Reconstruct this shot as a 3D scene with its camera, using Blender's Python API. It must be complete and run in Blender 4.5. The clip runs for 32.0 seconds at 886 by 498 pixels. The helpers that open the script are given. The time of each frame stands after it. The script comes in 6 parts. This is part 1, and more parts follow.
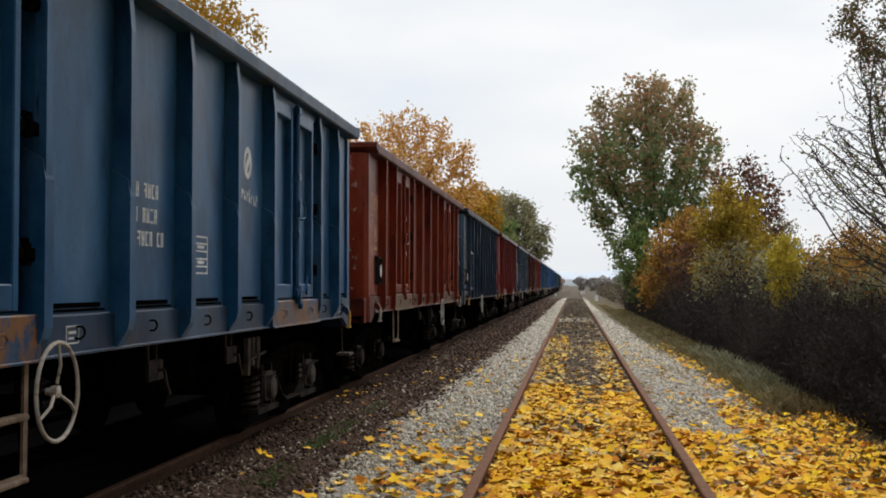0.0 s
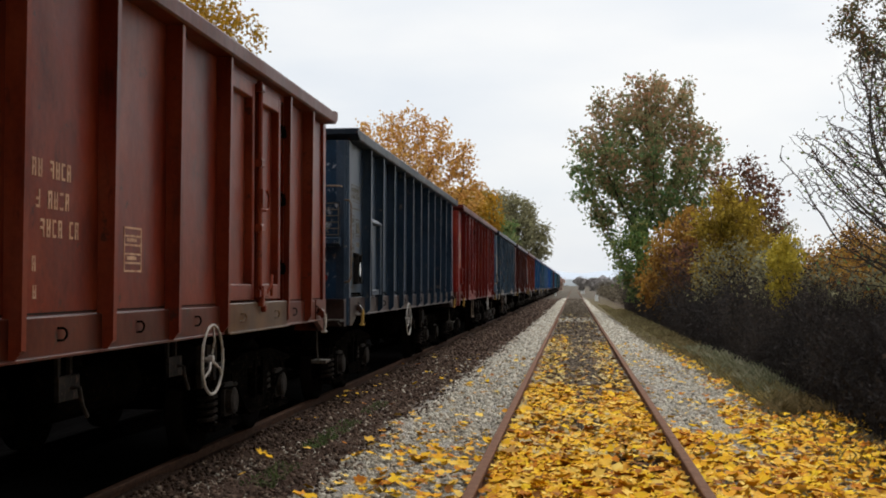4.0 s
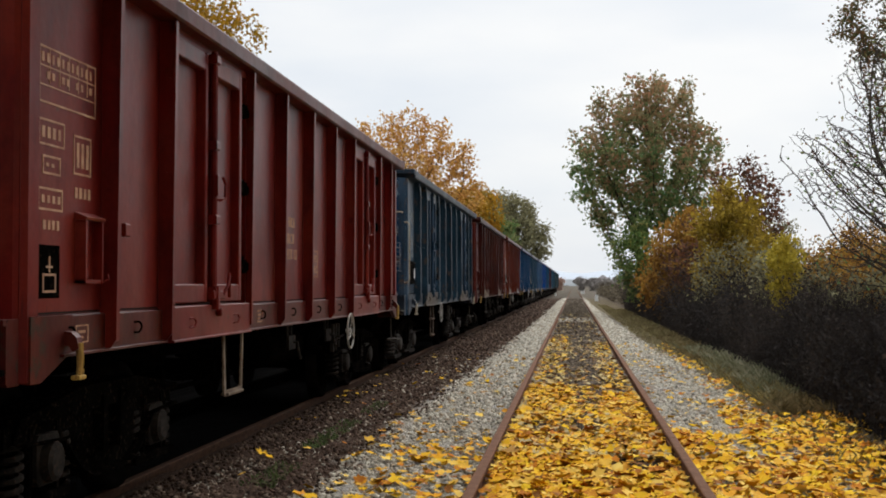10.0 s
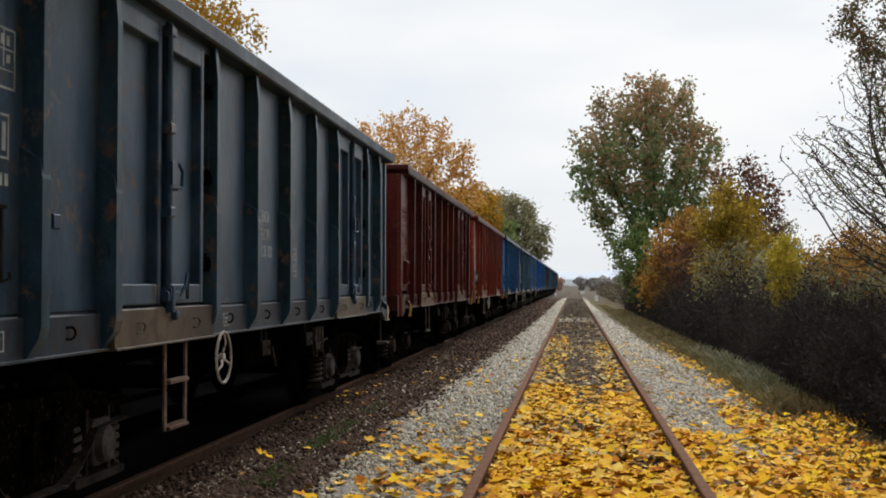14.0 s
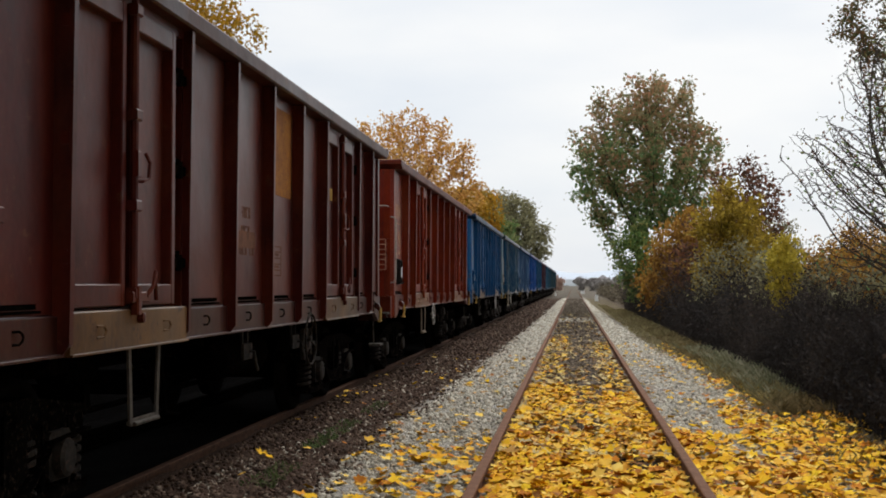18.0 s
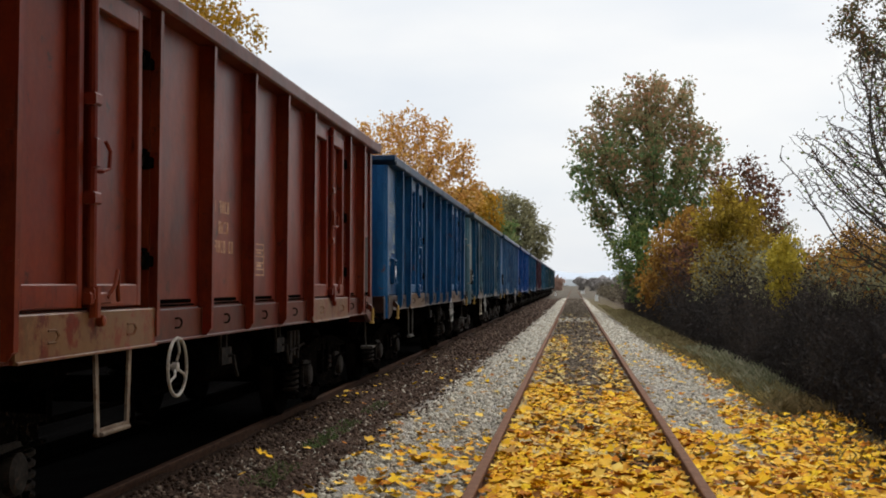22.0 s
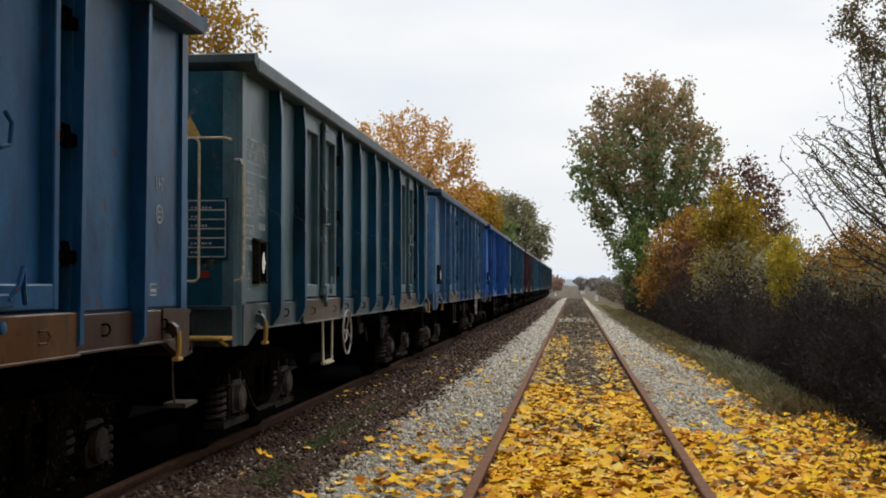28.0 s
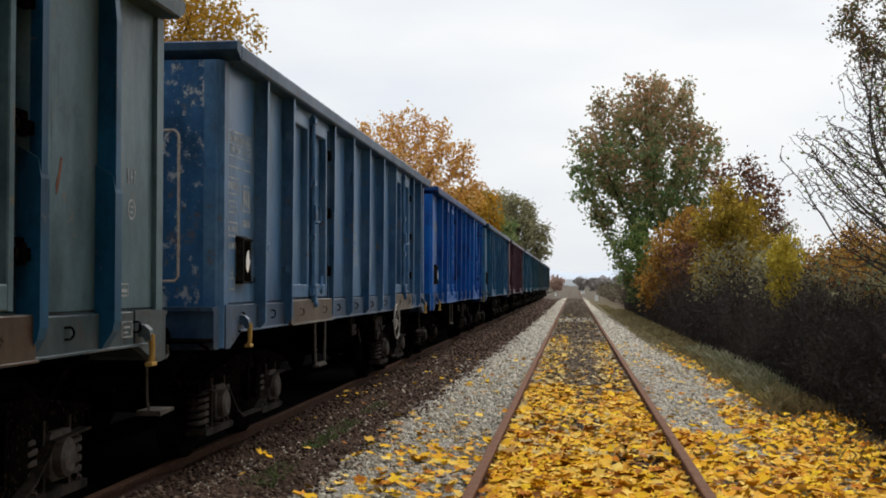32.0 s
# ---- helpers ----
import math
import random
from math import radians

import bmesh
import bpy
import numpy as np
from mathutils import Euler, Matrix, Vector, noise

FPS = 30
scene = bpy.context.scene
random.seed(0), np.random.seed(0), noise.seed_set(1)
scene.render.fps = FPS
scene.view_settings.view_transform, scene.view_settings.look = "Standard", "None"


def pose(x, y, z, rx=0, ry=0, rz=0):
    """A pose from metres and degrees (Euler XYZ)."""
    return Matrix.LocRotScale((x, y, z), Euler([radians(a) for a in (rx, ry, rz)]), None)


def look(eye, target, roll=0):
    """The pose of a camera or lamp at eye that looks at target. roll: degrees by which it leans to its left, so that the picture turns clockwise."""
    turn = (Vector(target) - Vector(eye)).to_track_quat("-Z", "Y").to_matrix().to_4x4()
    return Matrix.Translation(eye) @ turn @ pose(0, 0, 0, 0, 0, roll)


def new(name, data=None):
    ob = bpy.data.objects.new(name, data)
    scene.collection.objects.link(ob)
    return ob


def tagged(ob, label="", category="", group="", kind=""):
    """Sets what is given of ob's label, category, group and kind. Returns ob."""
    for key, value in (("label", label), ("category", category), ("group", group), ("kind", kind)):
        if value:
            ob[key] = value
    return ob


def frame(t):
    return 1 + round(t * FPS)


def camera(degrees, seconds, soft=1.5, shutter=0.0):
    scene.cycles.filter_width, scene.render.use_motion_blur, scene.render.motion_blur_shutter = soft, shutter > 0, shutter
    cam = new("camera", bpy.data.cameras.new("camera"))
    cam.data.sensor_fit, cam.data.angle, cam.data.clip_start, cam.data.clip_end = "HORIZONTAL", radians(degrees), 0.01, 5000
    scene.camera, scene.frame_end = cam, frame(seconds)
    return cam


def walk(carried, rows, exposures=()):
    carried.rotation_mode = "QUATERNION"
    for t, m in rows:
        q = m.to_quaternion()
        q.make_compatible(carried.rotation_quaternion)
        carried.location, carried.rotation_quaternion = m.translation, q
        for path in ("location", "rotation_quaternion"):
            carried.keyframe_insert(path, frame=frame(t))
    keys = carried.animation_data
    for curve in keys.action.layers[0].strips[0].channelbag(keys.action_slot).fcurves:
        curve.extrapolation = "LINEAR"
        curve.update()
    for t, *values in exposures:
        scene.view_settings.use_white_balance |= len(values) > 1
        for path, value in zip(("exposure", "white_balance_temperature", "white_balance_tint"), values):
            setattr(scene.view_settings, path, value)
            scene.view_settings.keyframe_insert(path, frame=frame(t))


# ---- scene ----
# ---------- camera ----------
EYE = (-0.09, 0.0, 1.316)
cam = camera(40.2, 32.0, soft=1.9)
VIEW = look(EYE, (EYE[0] - math.tan(radians(6.16)), 1.0, EYE[2] + 0.0296), 0.0)
walk(cam, [(0.0, VIEW), (32.0, VIEW)])

# ---------- world, sun, exposure ----------
scene.view_settings.exposure = 0.0
world = bpy.data.worlds.new("overcast_sky")
scene.world = world
world.use_nodes = True
wn, wl = world.node_tree.nodes, world.node_tree.links
wn.clear()
w_out = wn.new("ShaderNodeOutputWorld")
w_bg = wn.new("ShaderNodeBackground")
w_sky = wn.new("ShaderNodeTexSky")
w_sky.sky_type, w_sky.sun_disc = "NISHITA", False
w_sky.sun_elevation, w_sky.sun_rotation = radians(49), radians(23)
w_sky.air_density, w_sky.dust_density = 1.0, 3.0
w_dim = wn.new("ShaderNodeMixRGB")
w_dim.blend_type = "MULTIPLY"
w_dim.inputs[0].default_value = 1.0
w_dim.inputs[2].default_value = (0.1, 0.1, 0.1, 1)
w_co = wn.new("ShaderNodeTexCoord")
w_map = wn.new("ShaderNodeMapping")
w_map.inputs["Scale"].default_value = (2.2, 2.2, 7.0)
w_no = wn.new("ShaderNodeTexNoise")
w_no.inputs["Scale"].default_value = 2.0
w_no.inputs["Detail"].default_value = 5.0
w_no.inputs["Roughness"].default_value = 0.45
w_ramp = wn.new("ShaderNodeValToRGB")
w_ramp.color_ramp.elements[0].position = 0.30
w_ramp.color_ramp.elements[0].color = (0.800, 0.855, 0.925, 1)
w_ramp.color_ramp.elements[1].position = 0.68
w_ramp.color_ramp.elements[1].color = (0.985, 0.995, 1.0, 1)
w_mix = wn.new("ShaderNodeMixRGB")
w_mix.inputs[0].default_value = 0.90
wl.new(w_co.outputs["Generated"], w_map.inputs[0])
wl.new(w_map.outputs[0], w_no.inputs["Vector"])
wl.new(w_no.outputs["Fac"], w_ramp.inputs[0])
wl.new(w_sky.outputs[0], w_dim.inputs[1])
wl.new(w_dim.outputs[0], w_mix.inputs[1])
wl.new(w_ramp.outputs[0], w_mix.inputs[2])
w_sep = wn.new("ShaderNodeSeparateXYZ")
w_zen = wn.new("ShaderNodeMapRange")        # an overcast sky is brighter overhead
for key, val in (("From Min", 0.28), ("From Max", 1.0), ("To Min", 1.0), ("To Max", 1.9)):
    w_zen.inputs[key].default_value = val
wl.new(w_co.outputs["Generated"], w_sep.inputs[0])
wl.new(w_sep.outputs["Z"], w_zen.inputs["Value"])
wl.new(w_zen.outputs[0], w_bg.inputs["Strength"])
wl.new(w_mix.outputs[0], w_bg.inputs["Color"])
wl.new(w_bg.outputs[0], w_out.inputs[0])

sun_data = bpy.data.lights.new("sun", "SUN")
sun_data.energy, sun_data.angle, sun_data.color = 1.5, radians(40), (1.0, 0.97, 0.93)
sun = new("sun", sun_data)
sun.matrix_world = look((14, 33, 41), (0, 0, 0))

# ---------- material helpers ----------


def nodes_of(name):
    mat = bpy.data.materials.new(name)
    mat.use_nodes = True
    nt = mat.node_tree
    return mat, nt.nodes, nt.links, nt.nodes["Principled BSDF"]


def noise_node(n, l, scale, detail=4.0, rough=0.55, vec=None, stretch=None, shift=(0, 0, 0)):
    t = n.new("ShaderNodeTexNoise")
    t.inputs["Scale"].default_value = scale
    t.inputs["Detail"].default_value = detail
    t.inputs["Roughness"].default_value = rough
    if vec is None:
        vec = n.new("ShaderNodeTexCoord").outputs["Object"]
    mp = n.new("ShaderNodeMapping")
    mp.inputs["Scale"].default_value = stretch or (1, 1, 1)
    mp.inputs["Location"].default_value = shift
    l.new(vec, mp.inputs[0])
    l.new(mp.outputs[0], t.inputs["Vector"])
    return t.outputs["Fac"]


def ramp_node(n, l, fac, *stops):
    r = n.new("ShaderNodeValToRGB")
    els = r.color_ramp.elements
    while len(els) < len(stops):
        els.new(0.5)
    for e, (p, c) in zip(els, stops):
        e.position = p
        e.color = (*c, 1) if len(c) == 3 else c
    l.new(fac, r.inputs[0])
    return r.outputs[0]


def mix_node(n, l, fac, a, b, mode="MIX"):
    m = n.new("ShaderNodeMixRGB")
    m.blend_type = mode
    for i, v in zip((0, 1, 2), (fac, a, b)):
        if isinstance(v, (int, float)):
            m.inputs[i].default_value = v
        elif isinstance(v, tuple):
            m.inputs[i].default_value = (*v, 1)
        else:
            l.new(v, m.inputs[i])
    return m.outputs[0]


def bump_node(n, l, height, strength, distance, bsdf):
    b = n.new("ShaderNodeBump")
    b.inputs["Strength"].default_value = strength
    b.inputs["Distance"].default_value = distance
    l.new(height, b.inputs["Height"])
    l.new(b.outputs[0], bsdf.inputs["Normal"])


BW = ((0, 0, 0), (1, 1, 1))


def mask(n, l, fac, lo, hi):
    return ramp_node(n, l, fac, (lo, BW[0]), (hi, BW[1]))


def wagon_paint(name, base, fade, rust, seed, wear=0.5, flake=None, sheen=0.80):
    """Weathered wagon paint: faded blotches, run marks, rust freckles, grime; no two pieces alike."""
    base, fade = (tuple((0.84 if q[2] > q[0] else 0.76) * c + 0.32 * (c - sum(q) / 3) for c in q) for q in (base, fade))
    base, fade = (tuple(max(0.006, c) for c in q) for q in (base, fade))
    mat, n, l, b = nodes_of(name)
    sh = (seed * 7.3, seed * 3.1, seed * 1.7)
    each = n.new("ShaderNodeVectorMath")
    each.operation = "MULTIPLY_ADD"
    l.new(n.new("ShaderNodeObjectInfo").outputs["Random"], each.inputs[0])
    each.inputs[1].default_value = (31.0, 17.0, 23.0)
    l.new(n.new("ShaderNodeTexCoord").outputs["Object"], each.inputs[2])
    vec = each.outputs[0]
    big = noise_node(n, l, 0.9, 5, 0.6, vec, shift=sh)
    col = mix_node(n, l, mask(n, l, big, 0.35, 0.7), base, fade)
    runs = noise_node(n, l, 1.8, 5, 0.6, vec, stretch=(2.0, 2.0, 0.35), shift=sh)
    col = mix_node(n, l, mask(n, l, runs, 0.46, 0.80), col, tuple(0.72 * c for c in base))
    grime = noise_node(n, l, 2.0, 6, 0.66, vec, stretch=(1, 1, 0.6), shift=(sh[1], sh[2], sh[0]))
    col = mix_node(n, l, mask(n, l, grime, 0.46, 0.70), col, tuple(0.42 * c + 0.003 for c in base))
    pale = noise_node(n, l, 1.5, 5, 0.6, vec, stretch=(1.3, 1.3, 0.4), shift=(sh[2], sh[0], sh[1]))
    col = mix_node(n, l, mask(n, l, pale, 0.52, 0.80), col, tuple(1.0 * c + 0.012 for c in fade))
    drip = noise_node(n, l, 3.2, 6, 0.7, vec, stretch=(1.6, 1.6, 0.45), shift=(sh[1], sh[0], sh[2]))
    col = mix_node(n, l, mask(n, l, drip, 0.66 - 0.06 * wear, 0.80 - 0.06 * wear), col, tuple(0.8 * c for c in rust))
    spots = noise_node(n, l, 5.5, 7, 0.72, vec, shift=sh)
    col = mix_node(n, l, mask(n, l, spots, 0.64 - 0.08 * wear, 0.71 - 0.08 * wear), col, rust)
    if flake:
        chips = noise_node(n, l, 8.0, 7, 0.75, vec, stretch=(1, 1, 0.8), shift=(sh[2], sh[1], sh[0]))
        col = mix_node(n, l, mask(n, l, chips, 0.56, 0.61), col, flake)
    scrape = noise_node(n, l, 6.0, 3, 0.8, vec, stretch=(1.0, 2.4, 0.22), shift=(sh[1] + 5, sh[2], sh[0]))
    col = mix_node(n, l, mask(n, l, scrape, 0.66, 0.74), col, tuple(0.30 * c + 0.004 for c in base))
    fine = noise_node(n, l, 30, 4, 0.6, vec, shift=sh)
    col = mix_node(n, l, 0.22, col, ramp_node(n, l, fine, (0.3, (0.25, 0.25, 0.25)), (0.7, (0.8, 0.8, 0.8))), "OVERLAY")
    l.new(col, b.inputs["Base Color"])
    l.new(ramp_node(n, l, big, (0.3, (0.32,) * 3), (0.7, (0.50,) * 3)), b.inputs["Roughness"])
    edge = n.new("ShaderNodeLayerWeight")        # old paint shines at a glancing view only
    edge.inputs["Blend"].default_value = 0.5
    gloss = n.new("ShaderNodeMapRange")
    for key, val in (("From Min", 0.58), ("From Max", 0.86), ("To Min", 0.10), ("To Max", sheen)):
        gloss.inputs[key].default_value = val
    l.new(edge.outputs["Facing"], gloss.inputs["Value"])
    l.new(gloss.outputs[0], b.inputs["Specular IOR Level"])
    dents = noise_node(n, l, 1.3, 4, 0.5, vec, shift=sh)
    bump_node(n, l, dents, 0.5, 0.04, b)
    return mat


def mottled(name, a, b_, scale, rough=0.8, metal=0.0, bump=0.3, dist=0.01, c=None):
    mat, n, l, b = nodes_of(name)
    f = noise_node(n, l, scale, 6, 0.65)
    col = mix_node(n, l, mask(n, l, f, 0.35, 0.65), a, b_)
    if c:
        g = noise_node(n, l, scale * 5, 4, 0.6)
        col = mix_node(n, l, mask(n, l, g, 0.55, 0.68), col, c)
    l.new(col, b.inputs["Base Color"])
    b.inputs["Roughness"].default_value = rough
    b.inputs["Metallic"].default_value = metal
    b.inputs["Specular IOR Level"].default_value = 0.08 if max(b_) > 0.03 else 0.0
    bump_node(n, l, f, bump, dist, b)
    return mat


def island(name, stops, rough=0.7, zone=None, translucent=0.0, spec=0.1):
    """Colour by piece (each loose piece its own), with an optional large-scale tint (scale, low tint, high tint)."""
    mat, n, l, b = nodes_of(name)
    g = n.new("ShaderNodeNewGeometry")
    col = ramp_node(n, l, g.outputs["Random Per Island"], *stops)
    if zone:
        z = noise_node(n, l, zone[0], 3, 0.5, shift=(zone[3], zone[3], 0) if len(zone) > 3 else (0, 0, 0))
        col = mix_node(n, l, 1.0, col, ramp_node(n, l, z, (0.38, zone[1]), (0.62, zone[2])), "MULTIPLY")
    l.new(col, b.inputs["Base Color"])
    b.inputs["Roughness"].default_value = rough
    b.inputs["Specular IOR Level"].default_value = spec
    if translucent:
        tr = n.new("ShaderNodeBsdfTranslucent")
        l.new(col, tr.inputs["Color"])
        mx = n.new("ShaderNodeMixShader")
        mx.inputs[0].default_value = translucent
        l.new(b.outputs[0], mx.inputs[1])
        l.new(tr.outputs[0], mx.inputs[2])
        l.new(mx.outputs[0], n["Material Output"].inputs["Surface"])
    return mat


# ---------- materials ----------
M_RAIL = mottled("rusty_rail_steel", (0.115, 0.054, 0.031), (0.185, 0.092, 0.054), 9, 0.8, 0.0, 0.3, 0.004, (0.10, 0.05, 0.035))
# darker copy of the rail steel, with the train's shade in its colour
M_RAIL_DARK = mottled("shade_dark_rail_steel", (0.040, 0.018, 0.010), (0.085, 0.042, 0.024), 9, 0.7, 0.2, 0.3, 0.004, (0.01, 0.006, 0.005))
# shade beneath the wagons is put into these underframe, bogie and wheel colours
M_UNDER = mottled("shade_dark_underframe_steel", (0.0012, 0.0011, 0.001), (0.0032, 0.0027, 0.0024), 4, 0.9, 0.0, 0.3, 0.01, (0.009, 0.006, 0.004))
M_BOGIE = mottled("grimy_shade_dark_bogie_steel", (0.005, 0.0042, 0.0036), (0.032, 0.026, 0.021), 5, 0.85, 0.1, 0.4, 0.01, (0.05, 0.03, 0.022))
M_DUSTY = mottled("dusty_bogie_steel", (0.016, 0.014, 0.012), (0.085, 0.076, 0.068), 5, 0.85, 0.0, 0.4, 0.01, (0.10, 0.055, 0.035))
M_FRAME = mottled("shade_black_bogie_steel", (0.0012, 0.001, 0.0009), (0.004, 0.0033, 0.0028), 5, 0.9, 0.0, 0.4, 0.01, (0.022, 0.016, 0.012))
M_WHEEL = mottled("shade_dark_wheel_steel", (0.003, 0.0024, 0.002), (0.007, 0.0054, 0.0042), 6, 0.7, 0.1, 0.2, 0.005)
M_CREAM = mottled("worn_cream_paint", (0.50, 0.44, 0.34), (0.38, 0.31, 0.22), 11, 0.6, 0.0, 0.2, 0.003, (0.16, 0.09, 0.05))
M_PALE = mottled("worn_pale_grey_paint", (0.40, 0.37, 0.33), (0.27, 0.245, 0.22), 11, 0.6, 0.0, 0.2, 0.003, (0.14, 0.09, 0.06))
M_STEP = mottled("scuffed_step_steel", (0.030, 0.026, 0.022), (0.085, 0.073, 0.062), 8, 0.7, 0.1, 0.2, 0.004, (0.03, 0.02, 0.015))
M_RUSTY = mottled("rusty_step_steel", (0.070, 0.042, 0.030), (0.15, 0.115, 0.09), 7, 0.8, 0.0, 0.3, 0.004, (0.06, 0.025, 0.014))
M_PATCH = mottled("dark_grey_repair_paint", (0.036, 0.030, 0.029), (0.060, 0.050, 0.047), 5, 0.6, 0.0, 0.1, 0.003)
M_YELLOW = mottled("worn_yellow_paint", (0.46, 0.29, 0.07), (0.28, 0.17, 0.055), 12, 0.6, 0.0, 0.2, 0.003, (0.14, 0.08, 0.04))
M_MARK = mottled("faded_white_lettering_paint", (0.40, 0.42, 0.42), (0.19, 0.21, 0.22), 9, 0.7, 0.0, 0.05, 0.001)
M_MARK_TAN = mottled("faded_tan_lettering_paint", (0.55, 0.36, 0.24), (0.32, 0.17, 0.115), 9, 0.7, 0.0, 0.05, 0.001)
M_DIM = mottled("dim_ochre_lettering_paint", (0.175, 0.155, 0.115), (0.085, 0.080, 0.068), 9, 0.7, 0.0, 0.05, 0.002)
M_CHALK = mottled("worn_white_lettering_paint", (0.58, 0.60, 0.60), (0.36, 0.39, 0.41), 9, 0.7, 0.0, 0.05, 0.002)
M_FAINT = mottled("worn_brown_lettering_paint", (0.16, 0.075, 0.045), (0.085, 0.036, 0.024), 9, 0.7, 0.0, 0.05, 0.002)
M_ORANGE = mottled("faded_orange_paint", (0.27, 0.115, 0.022), (0.17, 0.062, 0.02), 6, 0.7, 0.0, 0.05, 0.002, (0.10, 0.04, 0.025))
M_WHITE = mottled("white_paper_plate", (0.75, 0.75, 0.74), (0.62, 0.62, 0.60), 20, 0.5, 0.0, 0.05, 0.001)
M_RED = mottled("red_reflector_paint", (0.28, 0.025, 0.018), (0.18, 0.02, 0.015), 20, 0.5, 0.0, 0.05, 0.001)
M_BLACK = mottled("black_bracket_steel", (0.012, 0.012, 0.012), (0.03, 0.027, 0.025), 20, 0.6, 0.2, 0.2, 0.002)
M_DUST = mottled("dusty_bare_threshold_steel", (0.10, 0.07, 0.05), (0.23, 0.18, 0.135), 5, 0.8, 0.1, 0.4, 0.01, (0.10, 0.05, 0.03))
M_GRAVEL = island("pale_grey_gravel", ((0.0, (0.17, 0.152, 0.122)), (0.35, (0.40, 0.37, 0.30)), (0.75, (0.63, 0.58, 0.475)), (1.0, (0.30, 0.22, 0.145))), 0.9)
M_CINDER = island("dark_cinder_stones", ((0.0, (0.019, 0.0105, 0.007)), (0.6, (0.084, 0.052, 0.036)), (0.9, (0.140, 0.093, 0.067)), (1.0, (0.20, 0.155, 0.118))), 0.95)
M_EARTH = island("trodden_brown_earth", ((0.0, (0.035, 0.025, 0.017)), (0.5, (0.095, 0.072, 0.050)), (0.9, (0.15, 0.12, 0.085)), (1.0, (0.30, 0.26, 0.20))), 0.95)
M_LEAF = island("fallen_maple_leaf", ((0.0, (0.70, 0.35, 0.007)), (0.20, (0.76, 0.49, 0.018)), (0.40, (0.68, 0.30, 0.009)), (0.54, (0.80, 0.57, 0.13)), (0.72, (0.72, 0.40, 0.04)), (0.86, (0.52, 0.17, 0.012)), (1.0, (0.18, 0.075, 0.02))), 0.8)
M_LEAF_DRY = island("dry_pale_leaf", ((0.0, (0.56, 0.38, 0.07)), (0.3, (0.50, 0.40, 0.20)), (0.6, (0.40, 0.30, 0.15)), (0.85, (0.46, 0.22, 0.03)), (1.0, (0.22, 0.13, 0.06))), 0.8)
M_GRASS = island("autumn_grass", ((0.0, (0.15, 0.125, 0.06)), (0.5, (0.27, 0.22, 0.115)), (1.0, (0.44, 0.36, 0.20))), 0.8, (0.5, (0.65, 0.6, 0.55), (1.05, 1.1, 1.0)))
M_TUFT = island("pale_green_grass", ((0.0, (0.15, 0.16, 0.085)), (0.6, (0.27, 0.265, 0.165)), (1.0, (0.42, 0.385, 0.265))), 0.8)
M_MOSS = island("green_weeds", ((0.0, (0.055, 0.095, 0.03)), (1.0, (0.13, 0.185, 0.06))), 0.8)
M_BARK = mottled("dark_bark", (0.035, 0.028, 0.022), (0.075, 0.06, 0.05), 6, 0.95, 0.0, 0.8, 0.03)
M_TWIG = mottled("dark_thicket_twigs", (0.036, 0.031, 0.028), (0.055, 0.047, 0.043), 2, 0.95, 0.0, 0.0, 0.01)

# ---------- mesh helpers ----------


